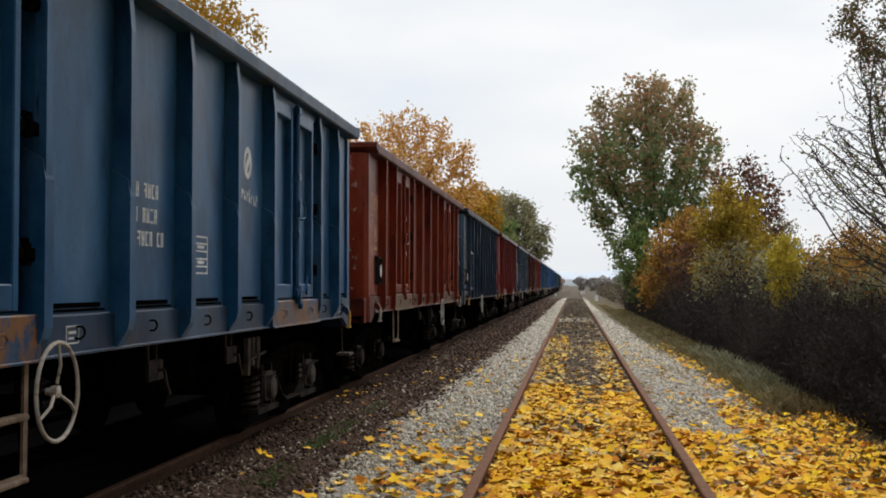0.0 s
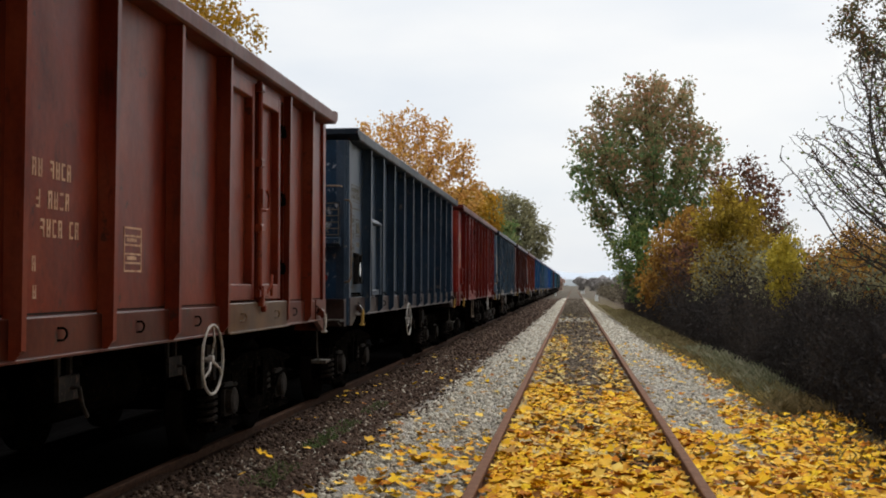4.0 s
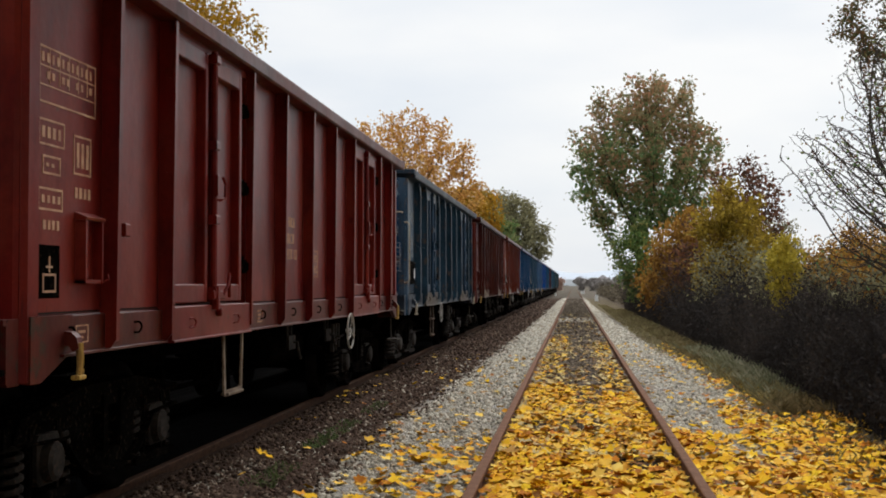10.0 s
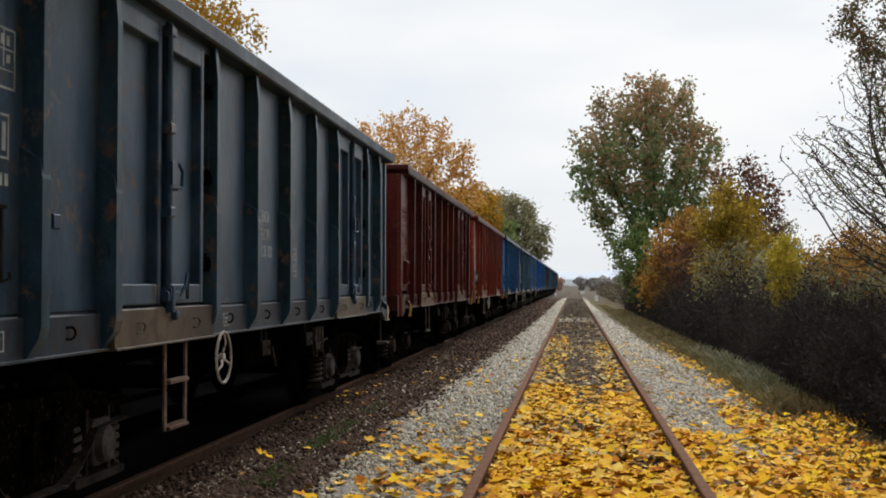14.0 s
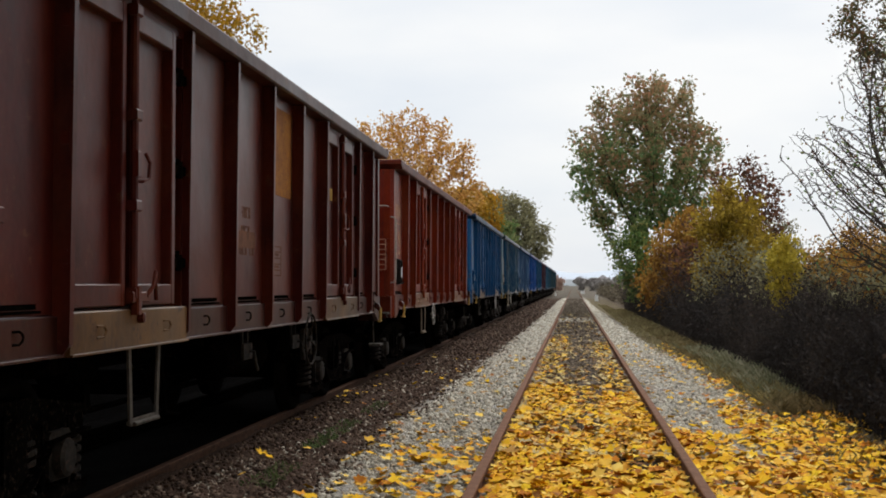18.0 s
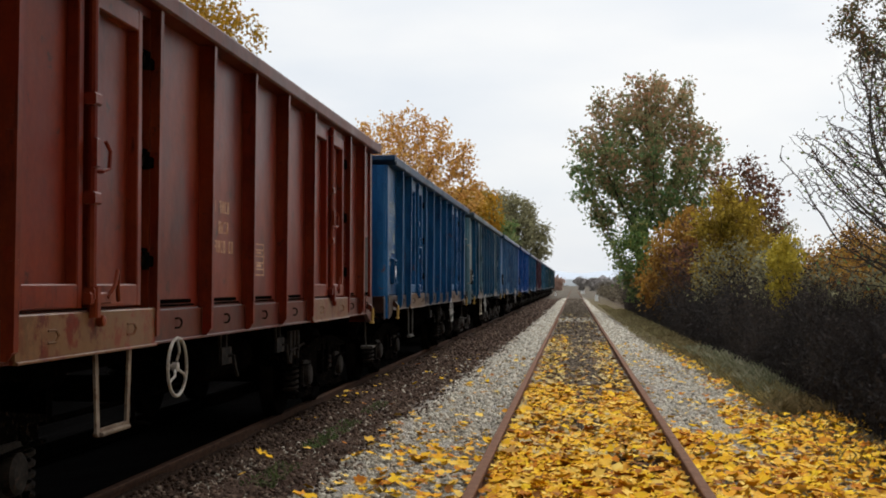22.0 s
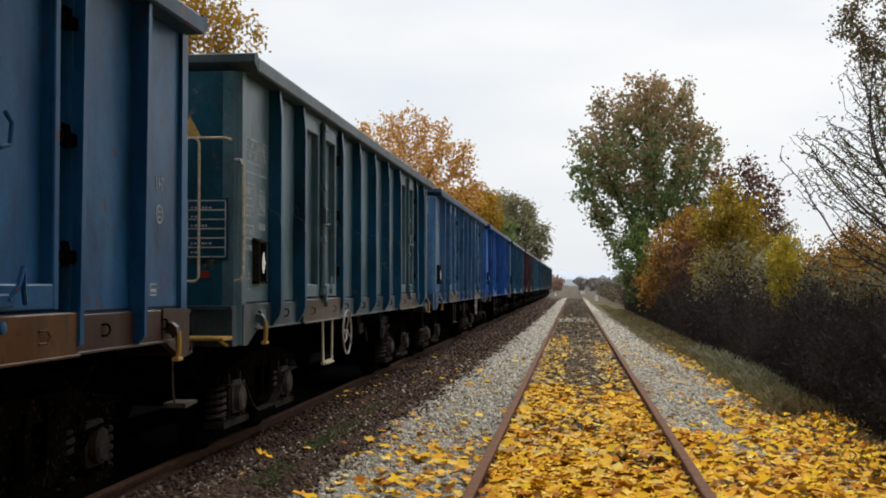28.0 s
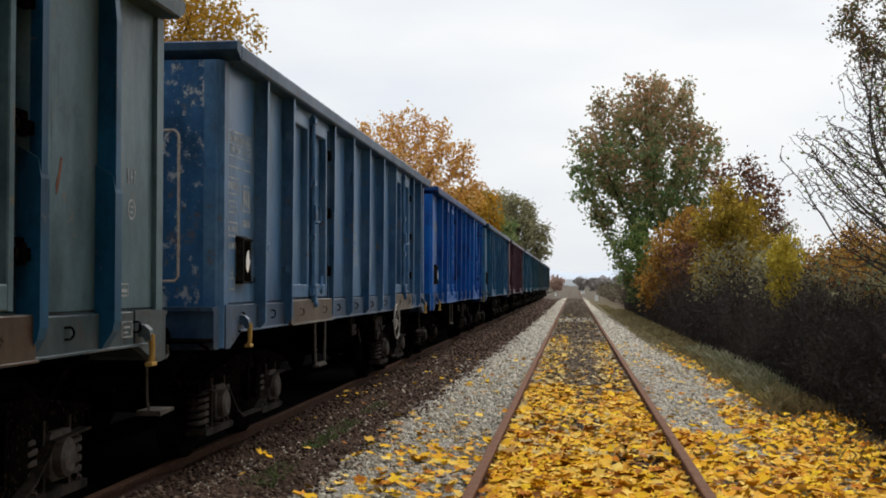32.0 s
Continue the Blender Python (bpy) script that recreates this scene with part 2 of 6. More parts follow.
class Geo:
    """Collects vertices and faces of one part."""

    def __init__(self):
        self.v, self.f = [], []

    def box(self, x0, x1, y0, y1, z0, z1):
        k = len(self.v)
        self.v += [(x, y, z) for z in (z0, z1) for y in (y0, y1) for x in (x0, x1)]
        self.f += [tuple(k + i for i in q) for q in ((0, 2, 3, 1), (4, 5, 7, 6), (0, 1, 5, 4), (2, 6, 7, 3), (0, 4, 6, 2), (1, 3, 7, 5))]
        return self

    def cbox(self, x0, x1, y0, y1, z0, z1, c=0.01, axis="y"):
        """A box with chamfered edges along one axis."""
        if axis == "y":
            lo, hi, a, b = (x0, z0), (x1, z1), y0, y1
        elif axis == "z":
            lo, hi, a, b = (x0, y0), (x1, y1), z0, z1
        else:
            lo, hi, a, b = (y0, z0), (y1, z1), x0, x1
        p = [(lo[0] + c, lo[1]), (hi[0] - c, lo[1]), (hi[0], lo[1] + c), (hi[0], hi[1] - c), (hi[0] - c, hi[1]), (lo[0] + c, hi[1]), (lo[0], hi[1] - c), (lo[0], lo[1] + c)]
        return self.prism(p, axis, a, b)

    def prism(self, poly, axis, a, b):
        """A polygon pushed along an axis. poly is (y, z) for x, (x, z) for y, (x, y) for z."""
        k, m = len(self.v), len(poly)
        for s in (a, b):
            for p, q in poly:
                self.v.append((s, p, q) if axis == "x" else (p, s, q) if axis == "y" else (p, q, s))
        self.f += [(k + i, k + (i + 1) % m, k + m + (i + 1) % m, k + m + i) for i in range(m)]
        self.f += [tuple(k + i for i in reversed(range(m))), tuple(k + m + i for i in range(m))]
        return self

    def tube(self, pts, r, n=6, r1=None):
        pts = [Vector(p) for p in pts]
        k = len(self.v)
        for i, p in enumerate(pts):
            d = (pts[min(i + 1, len(pts) - 1)] - pts[max(i - 1, 0)]).normalized()
            u = d.orthogonal().normalized() if i == 0 else (u - d * u.dot(d)).normalized()
            w = d.cross(u)
            rr = r if r1 is None else r + (r1 - r) * i / (len(pts) - 1)
            for j in range(n):
                a = 2 * math.pi * j / n
                self.v.append(tuple(p + u * (rr * math.cos(a)) + w * (rr * math.sin(a))))
        for i in range(len(pts) - 1):
            for j in range(n):
                a, b = k + i * n + j, k + i * n + (j + 1) % n
                self.f.append((a, b, b + n, a + n))
        e = k + (len(pts) - 1) * n
        self.f += [tuple(k + j for j in reversed(range(n))), tuple(e + j for j in range(n))]
        return self

    def lathe(self, prof, n, x=0.0, y=0.0, z=0.0, axis="x"):
        """A profile of (along, radius) turned about an axis through (x, y, z)."""
        k = len(self.v)
        for s, r in prof:
            for j in range(n):
                a = 2 * math.pi * j / n
                c, d = r * math.cos(a), r * math.sin(a)
                self.v.append((x + s, y + c, z + d) if axis == "x" else (x + c, y + s, z + d) if axis == "y" else (x + c, y + d, z + s))
        for i in range(len(prof) - 1):
            for j in range(n):
                a, b = k + i * n + j, k + i * n + (j + 1) % n
                self.f.append((a, b, b + n, a + n))
        e = k + (len(prof) - 1) * n
        self.f += [tuple(k + j for j in reversed(range(n))), tuple(e + j for j in range(n))]
        return self

    def mesh(self, name, mat, smooth=False):
        me = bpy.data.meshes.new(name)
        me.from_pydata(self.v, [], self.f)
        me.materials.append(mat)
        if smooth:
            me.shade_smooth()
        bm = bmesh.new()
        bm.from_mesh(me)
        bmesh.ops.recalc_face_normals(bm, faces=bm.faces)
        bm.to_mesh(me)
        bm.free()
        return me


def part(name, geo, mat, parent=None, label="", m=None, smooth=False):
    """One mesh object, under a thing or a part."""
    me = geo if isinstance(geo, bpy.types.Mesh) else geo.mesh(name, mat, smooth)
    ob = new(name, me)
    if parent is not None:
        ob.parent = parent
    if m is not None:
        ob.matrix_basis = m
    if label:
        ob["label"] = label
    return ob


def soup(name, verts, faces, mat):
    """A large mesh from arrays."""
    me = bpy.data.meshes.new(name)
    verts, faces = np.asarray(verts, dtype=np.float32), np.asarray(faces, dtype=np.int32)
    me.vertices.add(len(verts))
    me.vertices.foreach_set("co", verts.ravel())
    k = faces.shape[1]
    me.loops.add(faces.size)
    me.loops.foreach_set("vertex_index", faces.ravel())
    me.polygons.add(len(faces))
    me.polygons.foreach_set("loop_start", np.arange(0, faces.size, k, dtype=np.int32))
    me.update(calc_edges=True)
    me.materials.append(mat)
    return me


# ---------- lie of the land ----------
GAP_X = -4.19          # centre line of the train's track
DROP = 0.156           # its rails lie this much lower


def grade(y):
    """Height of the line along the track: level, then gently falling."""
    a = np.asarray(y, dtype=float)
    s = np.clip(a - 24, 0, None)
    return -0.0002 * np.minimum(np.sqrt(s * s + 100) - 10, 400)


def land(x, y):
    """Height of the ground."""
    x = np.asarray(x, dtype=float)
    # the bank near x = -7 is added to keep light from under the wagons
    z = np.interp(x, [-60, -9, -8.0, -7.0, -6.4, -5.9, -3.58, -3.38, -3.2, -2.0, -1.62, -1.15, -0.8, 0.8, 1.15, 1.75, 2.3, 3.2, 4.5, 9, 60],
                  [-0.9, -0.7, -0.2, 0.7, 0.3, -0.31, -0.31, -0.222, -0.215, -0.235, -0.22, -0.15, -0.125, -0.125, -0.15, -0.22, -0.27, -0.25, -0.15, -0.3, -1.5])
    far = np.clip((np.abs(x) - 60) / 500, 0, 1)
    return z + grade(y) - 6 * far


def ground_material():
    mat, n, l, b = nodes_of("trackside_ground")
    co = n.new("ShaderNodeTexCoord").outputs["Object"]
    sep = n.new("ShaderNodeSeparateXYZ")
    l.new(co, sep.inputs[0])
    wob = noise_node(n, l, 1.3, 4, 0.6, co)
    ad = n.new("ShaderNodeMath")
    ad.operation = "MULTIPLY_ADD"
    l.new(wob, ad.inputs[0])
    ad.inputs[1].default_value = 0.7

    def span(value, lo, hi, top=1.0):
        m = n.new("ShaderNodeMapRange")
        for key, val in (("From Min", lo), ("From Max", hi), ("To Max", top)):
            m.inputs[key].default_value = val
        l.new(value, m.inputs["Value"])
        return m.outputs[0]

    def calc(op, *args):
        m = n.new("ShaderNodeMath")
        m.operation = op
        for k, v in enumerate(args):
            l.new(v, m.inputs[k])
        return m.outputs[0]

    # the ballast shoulders grow narrower along the line
    out = calc("ABSOLUTE", sep.outputs["X"])
    worn = calc("MULTIPLY", span(sep.outputs["Y"], 10, 85, 0.92), calc("MULTIPLY", span(out, 0.8, 1.1), span(out, 3.0, 2.2)))
    l.new(calc("ADD", sep.outputs["X"], calc("MULTIPLY", worn, calc("SIGN", sep.outputs["X"]))), ad.inputs[2])
    mr = n.new("ShaderNodeMapRange")
    mr.inputs["From Min"].default_value, mr.inputs["From Max"].default_value = -10.0, 10.0
    l.new(ad.outputs[0], mr.inputs["Value"])

    def at(x):
        return (x + 0.35 + 10) / 20

    grit = noise_node(n, l, 55, 5, 0.7, co)
    clod = noise_node(n, l, 9, 5, 0.65, co)
    cinder = mix_node(n, l, mask(n, l, grit, 0.35, 0.7), (0.022, 0.013, 0.009), (0.115, 0.073, 0.054))
    cinder = mix_node(n, l, mask(n, l, clod, 0.62, 0.72), cinder, (0.055, 0.041, 0.031))
    gravel = mix_node(n, l, mask(n, l, grit, 0.32, 0.62), (0.16, 0.148, 0.13), (0.46, 0.43, 0.385))
    soil = mix_node(n, l, mask(n, l, grit, 0.35, 0.65), (0.065, 0.048, 0.034), (0.18, 0.14, 0.105))
    grass = mix_node(n, l, mask(n, l, clod, 0.4, 0.65), (0.075, 0.060, 0.034), (0.18, 0.145, 0.085))
    field = mix_node(n, l, mask(n, l, noise_node(n, l, 0.02, 3, 0.5, co), 0.4, 0.6), (0.11, 0.11, 0.065), (0.17, 0.15, 0.10))
    mid = noise_node(n, l, 2.2, 4, 0.6, co)
    gravel = mix_node(n, l, mask(n, l, mid, 0.44, 0.64), gravel, (0.21, 0.165, 0.12))
    soil = mix_node(n, l, mask(n, l, mid, 0.45, 0.65), soil, (0.045, 0.033, 0.024))
    x = mr.outputs[0]
    col = mix_node(n, l, mask(n, l, x, at(-9.5), at(-8.5)), field, cinder)
    # near-black bed under the train: the wagons' shade painted into the ground
    shade_bed = mix_node(n, l, mask(n, l, grit, 0.35, 0.7), (0.0018, 0.0014, 0.0012), (0.004, 0.003, 0.0026))
    col = mix_node(n, l, mask(n, l, x, at(-8.4), at(-8.0)), col, shade_bed)
    col = mix_node(n, l, mask(n, l, x, at(-3.62), at(-3.42)), col, cinder)
    col = mix_node(n, l, mask(n, l, x, at(-2.22), at(-2.02)), col, gravel)
    col = mix_node(n, l, mask(n, l, x, at(-0.72), at(-0.66)), col, soil)
    col = mix_node(n, l, mask(n, l, x, at(0.66), at(0.72)), col, gravel)
    col = mix_node(n, l, mask(n, l, x, at(1.95), at(2.25)), col, grass)
    col = mix_node(n, l, mask(n, l, x, at(2.9), at(3.3)), col, soil)
    col = mix_node(n, l, mask(n, l, x, at(7.5), at(8.5)), col, field)
    yr = n.new("ShaderNodeMapRange")
    yr.inputs["From Min"].default_value, yr.inputs["From Max"].default_value = 120.0, 150.0
    l.new(sep.outputs["Y"], yr.inputs["Value"])
    near = mix_node(n, l, mask(n, l, clod, 0.4, 0.65), (0.095, 0.08, 0.062), (0.145, 0.125, 0.10))
    col = mix_node(n, l, yr.outputs[0], col, near)
    l.new(col, b.inputs["Base Color"])
    b.inputs["Roughness"].default_value = 1.0
    b.inputs["Specular IOR Level"].default_value = 0.03
    bump_node(n, l, grit, 0.8, 0.03, b)
    return mat


# ---------- ground and tracks ----------
gx = np.unique(np.concatenate([np.arange(-10, 10.01, 0.2), np.array([-2500, -1200, -500, -250, -120, -60, -40, -25, -15, 15, 25, 40, 60, 120, 250, 500, 1200, 2500.0])]))
gy = np.unique(np.concatenate([np.arange(-20, 40, 0.5), np.arange(40, 200, 4), np.array([-200, -150, -100, -60, -40, 220, 260, 320, 400, 600, 900, 1500, 2500, 4000.0])]))
GX, GY = np.meshgrid(gx, gy)
rng = np.random.default_rng(5)
near_bump = np.where((np.abs(GX) < 9) & (GY < 60), rng.normal(0, 0.012, GX.shape), 0)
GZ = land(GX, GY) + near_bump
nx = len(gx)
ii = np.arange(len(gy) - 1)[:, None] * nx + np.arange(nx - 1)[None, :]
gq = np.stack([ii, ii + 1, ii + nx + 1, ii + nx], -1).reshape(-1, 4)
ground = new("ground", soup("ground", np.stack([GX, GY, GZ], -1).reshape(-1, 3), gq, ground_material()))
tagged(ground, "trackside ground of cinder, pale gravel and autumn grass", "ground", kind="structure")

RAIL_POLY = [(-0.065, -0.15), (0.065, -0.15), (0.065, -0.138), (0.012, -0.118), (0.009, -0.045), (0.034, -0.034), (0.036, -0.006), (0.028, 0.0),
             (-0.028, 0.0), (-0.036, -0.006), (-0.034, -0.034), (-0.009, -0.045), (-0.012, -0.118), (-0.065, -0.138)]


def rail_mesh(name, y0, y1, mat):
    ys = [y0 + (y1 - y0) * k / max(1, int((y1 - y0) / 4)) for k in range(max(1, int((y1 - y0) / 4)) + 1)]
    g, m = Geo(), len(RAIL_POLY)
    for y in ys:
        z = float(grade(y))
        g.v += [(px, y, pz + z) for px, pz in RAIL_POLY]
    for i in range(len(ys) - 1):
        g.f += [(i * m + j, i * m + (j + 1) % m, (i + 1) * m + (j + 1) % m, (i + 1) * m + j) for j in range(m)]
    g.f += [tuple(reversed(range(m))), tuple((len(ys) - 1) * m + j for j in range(m))]
    return g.mesh(name, mat)


def fishplate(parent, x, y, side):
    g = Geo().cbox(x + side * 0.012, x + side * 0.034, y - 0.32, y + 0.32, -0.115, -0.045, 0.006)
    p = part("fishplate", g, M_RAIL, parent, "rusty joint plate")
    for k in (-0.22, -0.08, 0.08, 0.22):
        part("bolt", Geo().lathe([(0, 0.016), (0.022, 0.016), (0.024, 0.009), (0.034, 0.009)], 6, x + 0.034, y + k, -0.08), M_RAIL, p)


for tname, cx, dz, breaks in (("track_near", 0.0, 0.0, ((-60, 5.0, 330), (-60, 10.6, 330))), ("track_far", GAP_X, -DROP, ((-60, 330), (-60, 330)))):
    tr = tagged(new(tname), "single line of rusty rails sunk in ballast", "railway track", kind="structure")
    tr.location = (cx, 0, dz)
    for sx, br in zip((-0.754, 0.754), breaks):
        for a, c in zip(br[:-1], br[1:]):
            # far track: shade painted into both rails, the left one near-black
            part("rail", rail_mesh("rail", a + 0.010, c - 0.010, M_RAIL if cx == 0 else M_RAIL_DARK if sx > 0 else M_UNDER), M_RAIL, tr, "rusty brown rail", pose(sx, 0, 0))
        for y in br[1:-1]:
            for sd in (-1, 1):
                fishplate(tr, sx, y, sd)

# ---------- freight wagons ----------
HALF = 6.34
PITCH = 14.04
EDGES = [-6.34, -5.29, -4.31, -2.33, -1.165, 0.0, 1.165, 2.33, 4.31, 5.29, 6.34]
DOOR_BAYS = (2, 7)
HALF_B = 6.34
EDGES_B = [-6.34] + [-5.20 + 1.04 * k for k in range(11)] + [6.34]
cache = {}


def piece(name, key, build, mat, parent, label="", m=None, smooth=False):
    """A part whose mesh is shared by all alike pieces of one material."""
    k = (key, mat.name)
    if k not in cache:
        cache[k] = build().mesh(name, mat, smooth)
    return part(name, cache[k], mat, parent, label, m)


def g_panel(w):
    def f():
        g = Geo().cbox(1.342, 1.362, 0.0, w, 1.31, 3.23, 0.004)
        return g
    return f


def g_rib():
    """A pressed upright: a channel that widens below its waist and tapers into the sill."""
    g = Geo().prism([(1.36, 2.05), (1.462, 2.05), (1.470, 3.00), (1.448, 3.23), (1.36, 3.23)], "y", -0.022, 0.022)
    g.prism([(1.455, 2.00), (1.480, 2.00), (1.480, 2.99), (1.458, 3.23), (1.442, 3.23), (1.464, 2.99)], "y", -0.036, 0.036)
    g.prism([(1.36, 1.10), (1.405, 1.10), (1.470, 1.20), (1.484, 1.26), (1.484, 2.00), (1.466, 2.10), (1.362, 2.16)], "y", -0.050, 0.050)
    return g


def g_rib_thin():
    """A rolled T-section upright, cut off on the slant at its foot."""
    g = Geo().prism([(1.36, 1.10), (1.42, 1.10), (1.46, 1.15), (1.470, 3.23), (1.36, 3.23)], "y", -0.008, 0.008)
    g.prism([(1.452, 1.14), (1.466, 1.15), (1.484, 3.23), (1.470, 3.23)], "y", -0.026, 0.026)
    return g


def g_corner():
    return Geo().prism([(1.24, -0.05), (1.335, -0.05), (1.392, 0.0), (1.392, 0.12), (1.36, 0.12), (1.36, 0.02), (1.32, -0.03), (1.24, -0.03)], "z", 0.98, 3.228)


def g_gusset():
    return Geo().prism([(0.02, 0.97), (0.14, 0.97), (0.52, 1.11), (0.52, 1.31), (0.02, 1.31)], "x", 1.35, 1.402)


def g_cap(half):
    def f():
        g = Geo().prism([(1.34, 3.23), (1.50, 3.23), (1.515, 3.245), (1.515, 3.345), (1.49, 3.37), (1.36, 3.37), (1.34, 3.35)], "y", -half + 0.076, half - 0.076)
        return g
    return f


def g_end_cap():
    return Geo().prism([(-0.07, 3.30), (-0.05, 3.285), (0.05, 3.232), (0.05, 3.372), (-0.05, 3.372), (-0.07, 3.36)], "x", -1.512, 1.512)


def g_end_wall():
    g = Geo().box(-1.33, 1.33, -0.01, 0.012, 1.30, 3.23)
    return g


def g_end_shelf():
    return Geo().prism([(-0.01, 1.93), (-0.14, 1.97), (-0.14, 2.03), (-0.01, 2.05)], "x", -1.30, 1.30)


def g_slot(w):
    def f():
        """A drain slot with a rolled lip at the foot of a side sheet."""
        g = Geo().cbox(1.380, 1.365, 0.18, w - 0.24, 1.345, 1.372, 0.003)
        g.tube([(1.392, 0.16, 1.332), (1.392, w - 0.22, 1.332)], 0.008, 5)
        return g
    return f


def g_end_beam():
    g = Geo().cbox(-1.36, 1.36, -0.10, 0.06, 0.97, 1.30, 0.02, "x")
    g.box(-1.36, 1.36, -0.13, -0.10, 1.27, 1.30)
    return g


def g_sill(half):
    def f():
        g = Geo().cbox(1.20, 1.392, -half + 0.4, half - 0.4, 1.10, 1.306, 0.006)
        g.cbox(1.30, 1.425, -half + 0.4, half - 0.4, 1.088, 1.104, 0.003)
        return g
    return f


def g_floor(half):
    def f():
        g = Geo().box(-1.36, 1.36, -half + 0.02, half - 0.02, 1.20, 1.29)
        for x in (-0.32, 0.32):
            g.box(x - 0.07, x + 0.07, -half + 0.1, half - 0.1, 0.82, 1.20)
        for k in range(9):
            y = -5.4 + 1.35 * k
            g.box(-1.25, 1.25, y - 0.05, y + 0.05, 1.00, 1.20)
        return g
    return f


def g_recess(w):
    def f():
        """A closed, deep box behind the doors."""
        g = Geo().box(1.18, 1.20, 0.0, w, 1.31, 3.23).box(1.20, 1.41, 0.0, w, 3.17, 3.23)
        g.box(1.20, 1.41, 0.0, 0.03, 1.31, 3.17).box(1.20, 1.41, w - 0.03, w, 1.31, 3.17)
        return g.box(1.20, 1.36, 0.03, w - 0.03, 1.31, 1.33)
    return f


def g_leaf_of(w):
    def f():
        """A door leaf: frame of flat bars round a set-back sheet."""
        g = Geo().box(1.35, 1.362, 0.0, w, 1.345, 3.165)
        for a, c in ((0.0, 0.07), (w - 0.07, w)):
            g.cbox(1.355, 1.432, a, c, 1.345, 3.165, 0.008, "z")
        g.cbox(1.355, 1.430, 0.068, w - 0.068, 1.345, 1.475, 0.008)
        g.cbox(1.355, 1.430, 0.068, w - 0.068, 3.04, 3.165, 0.008)
        return g
    return f


def g_lock_rod():
    g = Geo().tube([(1.455, 0, 1.30), (1.455, 0, 3.20)], 0.026, 8)
    for z in (1.42, 1.95, 2.5, 3.14):
        g.cbox(1.42, 1.49, -0.045, 0.045, z - 0.035, z + 0.035, 0.01)
    g.tube([(1.465, 0, 2.10), (1.50, 0.03, 2.10), (1.51, 0.10, 2.12), (1.51, 0.115, 2.22), (1.50, 0.07, 2.27)], 0.012, 6)
    g.cbox(1.47, 1.50, -0.05, 0.0, 2.12, 2.28, 0.006)
    return g


def g_hinge_near():
    return Geo().cbox(1.40, 1.45, -0.05, 0.03, -0.035, 0.035, 0.008).lathe([(-0.06, 0.02), (0.06, 0.02)], 8, 1.45, -0.03, 0, "z")


def g_hinge():
    g = Geo().cbox(1.36, 1.435, -0.08, 0.12, -0.035, 0.035, 0.008)
    g.lathe([(-0.055, 0.024), (0.055, 0.024)], 8, 1.435, -0.02, 0, "z")
    g.box(1.37, 1.40, -0.07, 0.11, 0.06, 0.085)
    return g


def g_threshold(w):
    def f():
        g = Geo().cbox(1.36, 1.452, 0.02, w - 0.02, 1.085, 1.325, 0.008)
        g.cbox(1.40, 1.468, 0.02, w - 0.02, 1.085, 1.10, 0.003)
        for y in (0.42, 1.52):
            g.tube([(1.453, y - 0.04, 1.238), (1.472, y + 0.015, 1.238), (1.474, y + 0.042, 1.21), (1.472, y + 0.015, 1.178), (1.453, y - 0.04, 1.175)], 0.007, 5)
        return g
    return f


def g_latch():
    g = Geo().cbox(1.44, 1.485, -0.20, 0.10, 1.362, 1.43, 0.01)
    g.cbox(1.445, 1.50, -0.15, -0.09, 1.29, 1.46, 0.01, "z")
    g.tube([(1.48, 0.04, 1.40), (1.50, 0.10, 1.46), (1.495, 0.16, 1.55), (1.48, 0.20, 1.44), (1.47, 0.24, 1.38)], 0.014, 6)
    g.lathe([(0, 0.035), (0.035, 0.032), (0.04, 0.015)], 10, 1.455, -0.02, 1.27)
    return g


def g_rope_hook():
    return Geo().tube([(1.392, -0.035, 1.242), (1.410, 0.008, 1.242), (1.414, 0.030, 1.228), (1.416, 0.036, 1.21), (1.414, 0.030, 1.192), (1.410, 0.008, 1.178), (1.392, -0.035, 1.178)], 0.007, 5)


def g_tow_lug():
    return Geo().prism([(1.39, 1.225), (1.44, 1.22), (1.472, 1.19), (1.482, 1.13), (1.45, 1.115), (1.43, 1.145), (1.39, 1.15)], "y", -0.034, 0.034)


def g_tow_hook():
    g = Geo().tube([(1.472, 0, 1.16), (1.478, 0.004, 1.09), (1.476, 0.006, 1.03), (1.472, 0.0, 0.985)], 0.024, 8, 0.016)
    g.cbox(1.448, 1.496, -0.045, 0.045, 0.965, 0.99, 0.006)
    g.tube([(1.472, 0.04, 0.985), (1.474, 0.045, 1.02)], 0.011, 6)
    return g


def g_buffer():
    g = Geo().lathe([(0.0, 0.15), (-0.05, 0.15), (-0.06, 0.11), (-0.36, 0.10), (-0.36, 0.075), (-0.53, 0.075), (-0.54, 0.21), (-0.56, 0.225), (-0.585, 0.22), (-0.60, 0.12)], 18, 0, 0, 0, "y")
    return g


def g_coupling():
    g = Geo().cbox(-0.05, 0.05, -0.36, 0.0, 1.0, 1.1, 0.015)
    g.tube([(0, -0.36, 1.05), (0, -0.44, 1.07), (0, -0.47, 1.13), (0, -0.40, 1.17)], 0.035, 7)
    for x in (-0.06, 0.06):
        g.tube([(x, -0.36, 1.05), (x, -0.50, 0.94), (x, -0.64, 0.96), (x, -0.69, 1.0)], 0.018, 6)
    g.tube([(0.3, 0, 0.98), (0.3, -0.18, 0.86), (0.26, -0.45, 0.62), (0.2, -0.62, 0.72)], 0.026, 7)
    return g


